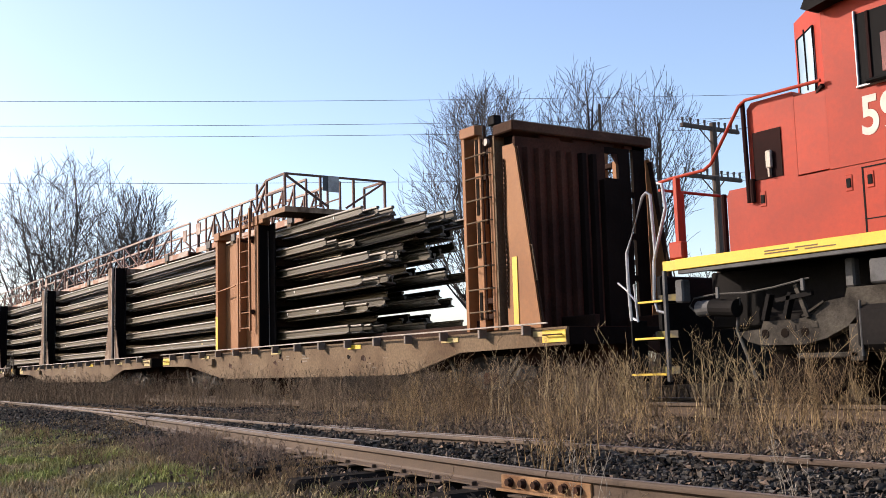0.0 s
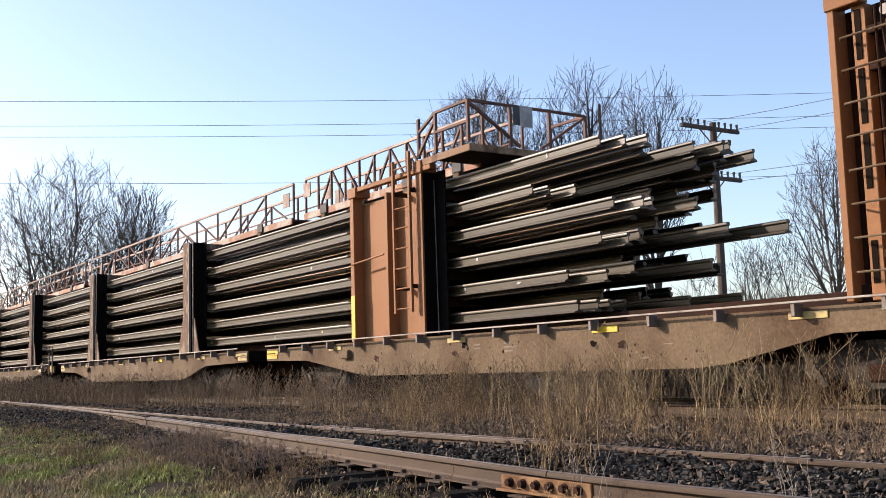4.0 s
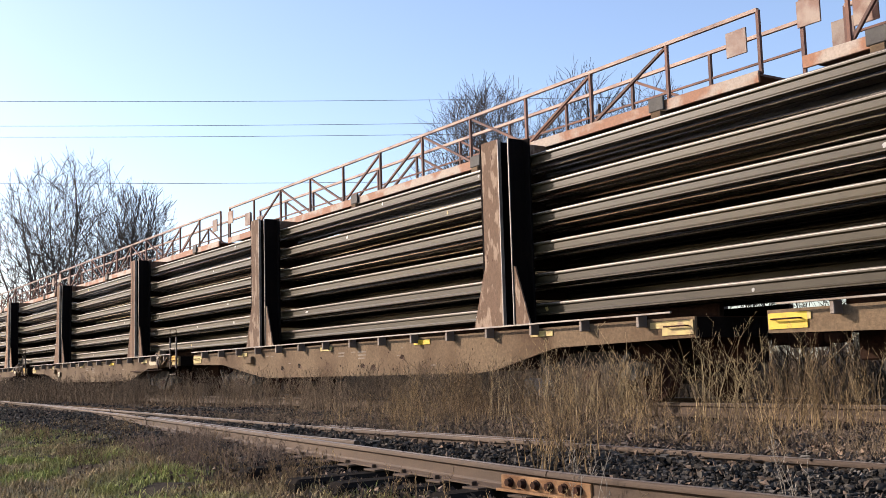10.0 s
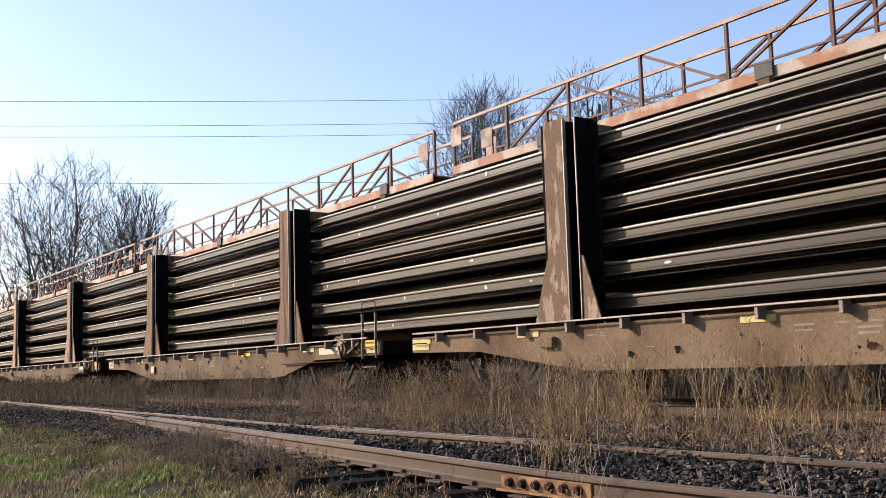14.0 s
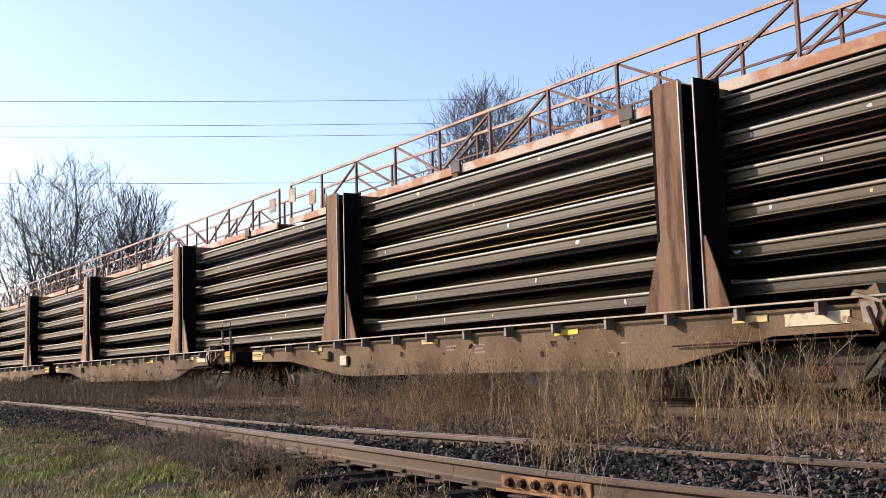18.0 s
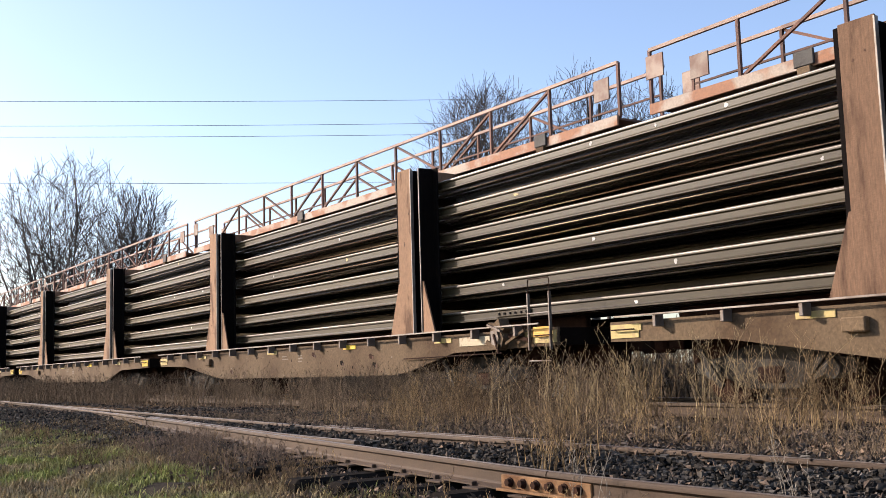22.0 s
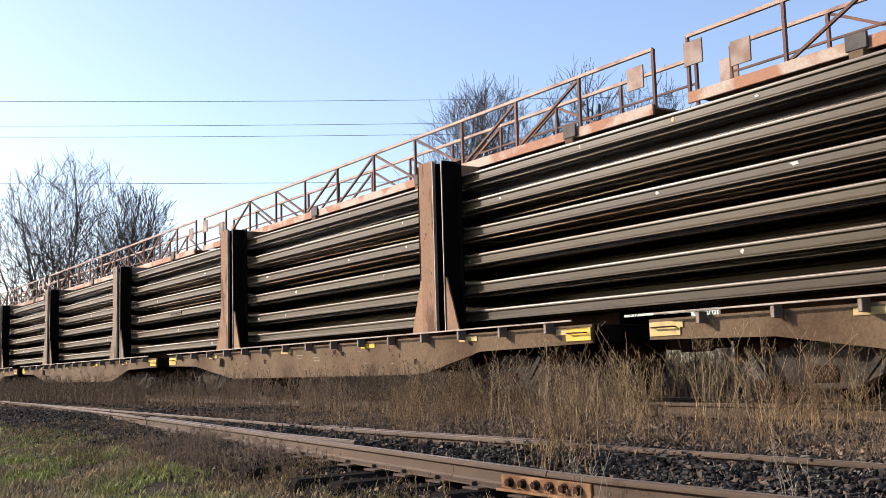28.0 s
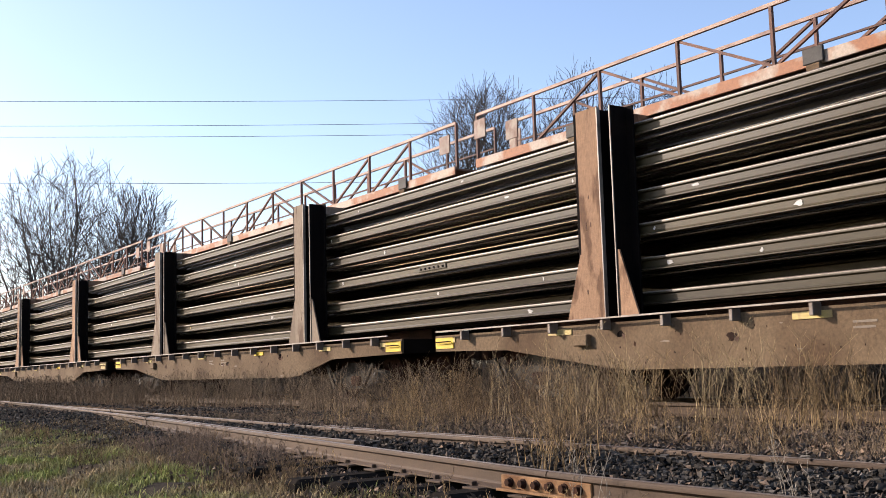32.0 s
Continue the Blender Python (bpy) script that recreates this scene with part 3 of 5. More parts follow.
def brake_gear(car):
    """Hand brake wheel housing, end ladder and levers at the right end."""
    g = part("brake_housing", Shape().prism([(-1.50, 1.24), (-1.56, 1.17), (-1.44, 1.16), (-1.47, 1.06), (-1.36, 1.02), (-1.40, 0.90), (-1.31, 0.80), (-1.24, 0.92), (-1.20, 0.84), (-1.13, 0.98), (-1.18, 1.06), (-1.10, 1.13), (-1.2, 1.17), (-1.24, 1.29), (-1.36, 1.22)], 1, SIDE - 0.14, SIDE + 0.05), CAR, car, "jagged brown hand brake housing")
    part("chain_guard", Shape().prism([(-1.42, 1.1), (-1.40, 0.9), (-1.27, 0.86), (-1.22, 1.0), (-1.26, 1.12)], 1, SIDE - 0.17, SIDE - 0.14), SILVERED, g)
    part("pawl", Shape().bar((-1.5, SIDE - 0.16, 1.2), (-1.15, SIDE - 0.17, 1.09), 0.04, 0.035), SILVERED, g)
    part("pawl", Shape().bar((-1.33, SIDE - 0.17, 1.05), (-1.22, SIDE - 0.17, 0.76), 0.035), RUST, g)
    part("bell_crank", Shape().bar((-1.62, SIDE - 0.1, 0.94), (-1.3, SIDE - 0.1, 0.82), 0.03, 0.06), CAR, g)
    part("lever", Shape().bar((-1.12, SIDE - 0.1, 0.9), (-0.66, SIDE - 0.1, 1.08), 0.03, 0.04), CAR, g)
    part("lever", Shape().bar((-1.1, SIDE - 0.06, 1.02), (-0.62, SIDE - 0.06, 0.94), 0.03, 0.05), RUST, g)
    part("end_panel", Shape().box(-2.5, -1.66, SIDE - 0.014, SIDE - 0.003, 0.9, 1.04), CREAM, car, "rust-stained cream panel beside the brake")
    part("brake_rod", Shape().tube([(-4.2, SIDE - 0.05, 0.74), (-1.3, SIDE - 0.05, 0.76)], 0.012, 6), RUST, g)
    for x in (-0.60, -0.10):
        part("ladder_post", Shape().bar((x, SIDE - 0.05, 0.78), (x, SIDE - 0.05, 1.62), 0.045, 0.02), SILVERED, car, "grey ladder post")
        part("ladder_post", Shape().tube([(x, SIDE - 0.05, 1.6), (x, SIDE - 0.05, 1.8)], 0.009, 6), RUST, car)
    part("ladder_hoop", Shape().tube([(-0.60, SIDE - 0.05, 1.8), (-0.58, SIDE - 0.05, 1.83), (-0.12, SIDE - 0.05, 1.83), (-0.10, SIDE - 0.05, 1.8)], 0.009, 6), RUST, car)
    for z in (0.62, 1.32):
        part("ladder_rung", Shape().tube([(-0.60, SIDE - 0.06, z), (-0.10, SIDE - 0.06, z)], 0.011, 6), SILVERED, car)
    part("yellow_panel", Shape().box(-0.55, -0.14, SIDE - 0.028, SIDE - 0.018, 0.97, 1.12, 0.003), AMBER, car, "amber yellow safety panel")


POCKET = Shape().box(-0.03, 0.03, -0.13, 0.02, 1.0, 1.146, 0.008).mesh("stake_pocket", SILVERED)


def flat_car(k, label, brake=False, bright=False, rack=False):
    """Car k; its right end lies at (2 - k) pitches along the train."""
    length = PITCH - 1.11
    car = thing("flat_car", label, "flat car", "cars of the rail train")
    rnd = random.Random(k * 31)
    # unseen beams added to block the sky under the lowest rails
    for y in (SIDE + 0.9, SIDE + 2.3):
        part("gap_blocker", Shape().box(-length + 0.4, -0.4, y, y + 0.1, 1.104, 1.30, 0.01), RUST, car)
    for y in (SIDE, SIDE + 2.91):
        part("side_sill", Shape().prism(sill_outline(length), 1, y, y + 0.04), CAR, car)
    part("deck", Shape().box(-length, 0, SIDE + 0.04, SIDE + 2.91, 1.04, 1.10), RUST, car)
    part("centre_sill", Shape().box(-length + 0.3, -0.3, MID - 0.25, MID + 0.25, 0.5, 1.04, 0.02), RUST, car)
    # end sills blackened to paint the shade between coupled cars
    for x in (-length - 0.003, -0.027):
        part("end_sill", Shape().box(x, x + 0.03, SIDE + 0.05, SIDE + 2.9, 0.84, 1.09), BLACKSTEEL, car)
    for x in (-length, 0):
        d = 1 if x == 0 else -1
        s = Shape().box(*sorted((x, x + d * 0.40)), MID - 0.09, MID + 0.09, 0.72, 0.92, 0.02).box(*sorted((x + d * 0.3, x + d * 0.56)), MID - 0.15, MID + 0.12, 0.68, 0.96, 0.04)
        part("coupler", s, RUST, car)
    for y in (SIDE - 0.02, SIDE + 2.97):
        yr = y - 0.13 if y < MID else y + 0.13
        part("edge_rod", Shape().box(-length + 0.25, -0.25, yr - 0.014, yr + 0.014, 1.147, 1.172, 0.004), EDGE, car, "pale worn rod along the deck edge")
        for i in range(15):
            x = -0.85 - i * (length - 1.6) / 14.2
            part("stake_pocket", POCKET, None, car, at=pose(x, y, 0, 0, 0, 0 if y < MID else 180))
    ym = YELLOW if bright else PALE
    for x in (-0.5, -3.0, -6.3, -9.9, -14.2, -length + 0.34):
        part("reflector", Shape().box(x - 0.26, x + 0.26, SIDE - 0.014, SIDE - 0.002, 0.972, 1.055, 0.003), YELLOW if int(x * 7) % 3 else PALE, car, "yellow reflector strip")
    for x, d in ((0, -1), (-length, 1)):
        e = part("end_plate", Shape().box(*sorted((x + d * 0.02, x + d * 0.55)), SIDE - 0.015, SIDE - 0.003, 0.88, 1.06), ym, car, "yellow painted grab panel")
        part("grab_iron", Shape().tube([(x + d * 0.1, SIDE - 0.016, 0.99), (x + d * 0.1, SIDE - 0.07, 0.99), (x + d * 0.47, SIDE - 0.07, 0.99), (x + d * 0.47, SIDE - 0.016, 0.99)], 0.011, 6), RUST, e)
    for x in (-2.35, -length + 2.35):
        truck(car, x)
        wheels(car, (x - 0.87, x + 0.87), 0.42, CARWHEEL)
    for i in range(46):
        x, z = rnd.uniform(-length + 4.5, -4.5), 0.52 + 0.45 * rnd.random() ** 1.5
        w = rnd.choice((0.018, 0.022, 0.028, 0.034, 0.05))
        part("rust_spot", blot(rnd, x, w, SIDE - 0.0015, z, w * rnd.uniform(0.8, 1.7)), RUST if i % 4 else BLACKSTEEL, car)
    for i in range(5):
        x, z = rnd.uniform(-length + 4.5, -4.5), rnd.uniform(0.62, 0.95)
        h = part("rust_hole", blot(rnd, x, 0.2, SIDE - 0.0015, z, 0.13), BLACKSTEEL if i < 2 else RUST, car, "ragged dark rust hole")
        part("rust_flake", blot(rnd, x + 0.07, 0.1, SIDE - 0.004, z - 0.03, 0.09), STAIN, h)
    for i in range(7):
        x, z = rnd.uniform(-length + 4.5, -4.5), rnd.uniform(0.5, 0.95)
        part("scrape", blot(rnd, x, rnd.uniform(0.05, 0.25), SIDE - 0.001, z, rnd.uniform(0.012, 0.03)), STENCIL, car, "pale scrape in the paint")
    part("jack_pad", Shape().box(-length + 3.65, -length + 3.95, SIDE - 0.09, SIDE, 0.80, 0.96, 0.015), CAR, car)
    for x, n in ((-8.6, 3), (-9.4, 2)):
        for i in range(n):
            part("stencil_bar", Shape().box(x, x + rnd.uniform(0.15, 0.32), SIDE - 0.004, SIDE + 0.002, 0.90 - i * 0.06, 0.925 - i * 0.06), STENCIL, car, "faded stencil lettering")
    if brake:
        brake_gear(car)
    if k in (3,):
        sb = part("sign_box", Shape().box(-13.12, -12.83, SIDE - 0.06, SIDE - 0.002, 0.66, 0.86, 0.02), CREAM, car, "stained cream box fixed to the sill")
        part("box_lid", Shape().box(-12.86, -12.8, SIDE - 0.05, SIDE - 0.004, 0.68, 0.84, 0.01), RUST, sb)
    if not rack:
        stanchion(car, -3.924, k)
        stanchion(car, -3.924 - 9.3, k)
        catwalk(car, -length - 0.02, 0.42)
    TRAIN.append((car, (2 - k) * PITCH))
    return car


for k in range(2, 9):
    lab = {2: "weathered brown flat car with two stanchion racks", 3: "weathered brown flat car with hand brake gear"}.get(k, "weathered brown flat car loaded with long rails")
    flat_car(k, lab, brake=k in (3, 4), bright=k in (5, 6))


# ---- the first car, with the bulkhead and the rail rack ----
first = flat_car(1, "brown flat car with bulkhead and orange rail rack", bright=True, rack=True)


def at1(u):
    """Place on the first car from the place along the train."""
    return u - PITCH


def rail_rack():
    x0, x1 = at1(5.1), at1(8.0)
    for k, y0 in ((1, SIDE), (-1, SIDE + 2.95)):
        q = lambda a, b: sorted((y0 + k * a, y0 + k * b))
        w = part("rack_wall", Shape().box(x0 + 0.02, x1 - 0.27, *q(0.22, 0.26), 1.11, 3.78), ORANGE, first, "orange-brown painted rack side")
        for x, wd in ((x0, 0.15), (x0 + 1.35, 0.09), (x1 - 0.46, 0.2)):
            part("rib", Shape().box(x, x + wd, *q(0.0, 0.222), 1.11, 4.0 if wd > 0.1 else 3.82, 0.008), ORANGE, w)
        part("head_beam", Shape().box(x0 - 0.05, x1 + 0.03, *q(0.0, 0.12), 4.0, 4.09, 0.01), ORANGE, w)
        part("column_cap", Shape().box(x1 - 0.50, x1 - 0.22, *q(-0.03, 0.3), 3.98, 4.2, 0.012), ORANGE, w)
        part("column_cap", Shape().box(x0 - 0.04, x0 + 0.3, *q(-0.03, 0.3), 3.9, 4.1, 0.012), ORANGE, w)
        # two black plates stand for the shaded rails right of the column
        part("guide_edge", Shape().box(x1 - 0.26, x1 + 0.05, *q(0.28, 0.31), 1.11, 4.0), POSTBLACK, w)
        part("guide_plate", Shape().box(x1 - 0.258, x1 - 0.236, *q(0.03, 0.278), 1.11, 4.0), POSTBLACK, w, "black plate standing for the shade beside the post")
        part("guide_rod", Shape().tube([(x1 - 0.19, y0 + k * 0.24, 1.15), (x1 - 0.22, y0 + k * 0.24, 3.85)], 0.01, 6), SILVERED, w)
        for i in range(6):
            part("clip", Shape().box(x0 - 0.22, x0, *q(0.05, 0.12), 1.45 + i * 0.45, 1.49 + i * 0.45), RUST, w)
        part("reflector", Shape().box(x0 + 0.02, x0 + 0.16, *q(-0.012, -0.002), 1.13, 2.0), YELLOW, w, "upright yellow strip")
    lad = part("ladder", Shape().bar((at1(6.95), SIDE - 0.1, 1.55), (at1(6.95), SIDE - 0.1, 4.3), 0.05), ORANGE, first, "orange side ladder")
    part("stile", Shape().bar((at1(7.5), SIDE - 0.1, 1.55), (at1(7.5), SIDE - 0.1, 4.4), 0.05), ORANGE, lad)
    for i in range(8):
        z = 1.62 + i * 0.36
        part("rung", Shape().tube([(at1(6.95), SIDE - 0.1, z), (at1(7.5), SIDE - 0.1, z)], 0.014, 6), ORANGE, lad)
    for z in (2.0, 3.7):
        part("bracket", Shape().bar((at1(7.5), SIDE - 0.1, z), (at1(7.5), SIDE + 0.26, z), 0.07), RUST, lad)
        part("bracket", Shape().bar((at1(6.95), SIDE - 0.1, z), (at1(6.95), SIDE + 0.26, z), 0.07), RUST, lad)
    part("tie_rod", Shape().tube([(at1(5.2), SIDE - 0.03, 2.6), (at1(6.4), SIDE - 0.01, 2.68)], 0.018, 8), ORANGE, first)
    for i in range(6):
        part("cross_beam", Shape().box(x0 + 0.1, x0 + 0.3, SIDE + 0.31, SIDE + 2.64, TIER[i] - 0.17, TIER[i] - 0.004), RUST, first)
        part("cross_beam", Shape().box(x1 - 0.3, x1 - 0.1, SIDE + 0.31, SIDE + 2.64, TIER[i] - 0.17, TIER[i] - 0.004), RUST, first)
    # platform over the rack
    p = part("platform", Shape().box(at1(8.0), at1(9.2), SIDE + 0.02, SIDE + 2.6, 4.15, 4.20), RUST, first, "raised end platform with railing")
    part("platform_beam", Shape().box(at1(7.75), at1(9.2), SIDE, SIDE + 0.03, 4.09, 4.21, 0.005), STAKETAN, p, "tan painted platform edge")
    part("platform_beam", Shape().box(at1(9.2), at1(9.24), SIDE, SIDE + 2.62, 4.09, 4.21, 0.005), STAKETAN, p)
    ys = (SIDE + 0.03, SIDE + 0.9, SIDE + 1.75, SIDE + 2.58)
    for x, y in [(at1(9.18), y) for y in ys] + [(at1(8.2), ys[0]), (at1(8.2), ys[3]), (at1(7.65), ys[0])]:
        part("post", Shape().bar((x, y, 4.24), (x, y, 4.95), 0.05), WALKRED, p)
    for a, b in (((at1(9.18), ys[0], 4.95), (at1(9.18), ys[3], 4.95)), ((at1(9.18), ys[0], 4.95), (at1(8.2), ys[0], 4.95)), ((at1(9.18), ys[3], 4.95), (at1(8.2), ys[3], 4.95)), ((at1(9.18), ys[0], 4.6), (at1(8.2), ys[0], 4.6)),
                 ((at1(9.18), ys[0], 4.93), (at1(9.18), ys[1] + 0.2, 4.26)), ((at1(9.18), ys[3], 4.93), (at1(9.18), ys[2] - 0.2, 4.26)), ((at1(8.2), ys[0], 4.85), (at1(7.65), ys[0], 4.3)), ((at1(8.2), ys[0], 4.95), (at1(7.65), ys[0], 4.7))):
        part("railing_bar", Shape().bar(a, b, 0.045), WALKRED, p)
    part("marker_plate", Shape().box(at1(9.2), at1(9.22), SIDE + 0.95, SIDE + 1.35, 4.62, 4.95), GREY, p, "faded plate on the railing")
    part("marker_plate", Shape().box(at1(9.222), at1(9.232), SIDE + 1.08, SIDE + 1.35, 4.60, 4.96), PALESTONE, p, "pale half of the railing plate")
    catwalk(first, at1(1.09), at1(8.2), plates=3)


def bulkhead():
    x0, x1 = at1(16.1), at1(17.3)
    face = at1(17.42)
    b = part("bulkhead", Shape().box(face - 0.06, face, SIDE + 0.1, SIDE + 1.96, 1.11, 4.12), BULK, first, "tall corrugated rust-brown bulkhead")
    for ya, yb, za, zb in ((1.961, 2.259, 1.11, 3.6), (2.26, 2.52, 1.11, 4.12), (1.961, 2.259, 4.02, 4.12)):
        part("plate", Shape().box(face - 0.06, face, SIDE + ya, SIDE + yb, za, zb), BLACKSTEEL, b, "black bulkhead plate")
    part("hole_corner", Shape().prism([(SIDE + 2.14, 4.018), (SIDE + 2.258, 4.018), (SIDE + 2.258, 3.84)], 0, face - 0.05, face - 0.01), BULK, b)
    # the first five ribs are rust brown, the far three black
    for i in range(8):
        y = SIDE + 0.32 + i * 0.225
        part("rib", Shape().prism([(face - 0.001, y - 0.075), (face + 0.08, y - 0.04), (face + 0.08, y + 0.04), (face - 0.001, y + 0.075)], 2, 1.12, 3.95 if i < 7 else 3.55), BULK if i < 5 else BLACKSTEEL, b, "dark rusty corrugation")
    part("far_panel", Shape().box(face - 0.06, face, SIDE + 2.59, SIDE + 2.87, 1.11, 4.18), BLACKSTEEL, b)
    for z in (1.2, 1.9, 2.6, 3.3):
        part("panel_tie", Shape().box(face - 0.05, face - 0.01, SIDE + 2.521, SIDE + 2.589, z, z + 0.1), BLACKSTEEL, b)
    part("top_beam", Shape().box(at1(17.0), face + 0.1, SIDE - 0.02, SIDE + 2.97, 4.18, 4.35, 0.02), TOPBEAM, b, "rusty brown top beam")
    for y in (SIDE + 0.6, SIDE + 1.3, SIDE + 1.75, SIDE + 2.4):
        part("spacer", Shape().box(face - 0.06, face, y, y + 0.42, 4.12, 4.18), BULK, b)
    part("beam_end", Shape().box(at1(16.90), at1(17.08), SIDE - 0.03, SIDE + 0.12, 4.362, 4.52, 0.015), BLACK, b, "open black tube end")
    for k, y0 in ((1, SIDE), (-1, SIDE + 2.95)):
        q = lambda a, c: sorted((y0 + k * a, y0 + k * c))
        part("wing_plate", Shape().prism([(at1(17.2), 1.11), (at1(18.0), 1.11), (at1(17.52), 3.9), (at1(17.47), 3.98), (at1(17.2), 3.98)], 1, *q(0.02, 0.05)), ORANGE, b, "tapered orange-brown wing plate")
        part("wing_flange", Shape().bar((at1(17.99), y0 + k * 0.06, 1.11), (at1(17.51), y0 + k * 0.06, 3.92), 0.02, 0.09), RUST, b)
        part("grab_iron", Shape().tube([(at1(17.76), y0 + k * 0.03, 2.36), (at1(17.84), y0 + k * 0.03, 2.36), (at1(17.94), y0 + k * 0.03, 1.82), (at1(17.87), y0 + k * 0.03, 1.8)], 0.012, 6), CAR, b)
        part("reflector", Shape().box(at1(17.36), at1(17.48), *q(0.008, 0.018), 1.16, 2.22), YELLOW, b, "upright yellow strip")
        # side of the frame: plates, upright channels and the recess
        if k > 0:
            part("side_plate", Shape().box(x0, at1(16.95), *q(0.22, 0.25), 1.12, 4.3), RUST, b, "dark rusty frame side plate")
        part("post", Shape().box(x0, x0 + 0.09, *q(0.0, 0.22), 1.12, 4.48, 0.008), ORANGE, b)
        part("post", Shape().box(x0 + 0.25, x0 + 0.42, *q(0.08, 0.22), 1.12, 4.3, 0.008), ORANGE, b)
        part("post", Shape().box(x0 + 0.66, x0 + 0.78, *q(0.06, 0.22), 1.12, 4.05, 0.008), ORANGE, b)
        part("cap_plate", Shape().box(x0 - 0.02, x0 + 0.42, *q(-0.02, 0.14), 4.30, 4.47, 0.01), ORANGE, b)
        if k > 0:
            part("recess_column", Shape().box(at1(16.97), at1(17.2), *q(0.22, 0.4), 1.12, 4.3, 0.01), BLACKSTEEL, b)
        part("recess_edge", Shape().box(at1(16.95), at1(16.99), *q(0.02, 0.22), 1.12, 4.2), CAR, b)
        # flat dark boxes painted as shaded slots; the posts are not cut
        for z0, z1, xx in ((3.7, 4.25, 0.14), (2.3, 2.9, 0.18), (1.3, 1.75, 0.15), (3.0, 3.6, 0.5)):
            part("slot", Shape().box(x0 + 0.29, x0 + 0.36, *q(0.07, 0.079), z0, z1), BLACKSTEEL, b)
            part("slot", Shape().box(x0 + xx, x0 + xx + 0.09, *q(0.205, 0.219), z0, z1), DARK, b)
        for z in (1.3, 1.55, 3.55, 3.95):
            part("cleat", Shape().box(x0 + 0.42, x0 + 0.66, *q(0.08, 0.22), z, z + 0.09, 0.01), RUST, b)
        for i in range(8):
            z = 1.42 + i * 0.36
            part("rung", Shape().tube([(x0 + 0.16, y0 + k * 0.0, z), (x0 + 0.20, y0 - k * 0.07, z), (x0 + 0.78, y0 - k * 0.07, z), (x0 + 0.82, y0 + k * 0.0, z)], 0.013, 6), CAR, b)
        part("pull_rod", Shape().tube([(x0 + 0.62, y0 - k * 0.02, 1.3), (x0 + 0.6, y0 - k * 0.02, 4.2)], 0.016, 6), RUST, b)
        chain = Shape()
        for i in range(58):
            z = 3.75 - i * 0.04
            x = at1(17.235) + 0.012 * sin(i * 0.2)
            if i % 2:
                chain.box(x - 0.02, x + 0.02, *q(0.004, 0.014), z - 0.026, z + 0.026, 0.004)
            else:
                chain.box(x - 0.006, x + 0.006, *q(-0.012, 0.018), z - 0.026, z + 0.026, 0.003)
        part("chain", chain, RUST, b, "hanging rusty chain")
        part("pulley", Shape().disc((x0 + 0.72, y0 - k * 0.01, 4.12), 0.06, 1, 0.05, 14), SILVERED, b)
        part("hoist_chain", Shape().tube([(x0 + 0.7, y0 - k * 0.02, 4.4), (x0 + 0.68, y0 - k * 0.02, 4.0), (x0 + 0.72, y0 - k * 0.02, 3.6), (x0 + 0.7, y0 - k * 0.02, 2.8)], 0.022, 5), RUST, b)
    part("rear_frame", Shape().box(x0, x0 + 0.2, SIDE + 0.14, SIDE + 2.8, 1.11, 1.3), RUST, b)


rail_rack()
bulkhead()


# ---- the load of long rails ----
ENDS = ((11.26, 11.46), (11.02, 11.70), (11.82, 12.16), (12.09, 12.51), (10.27, 10.46), (11.87, 12.21))
FAR = (13.2, 13.0, 13.7, 12.9, 12.9, 13.2)


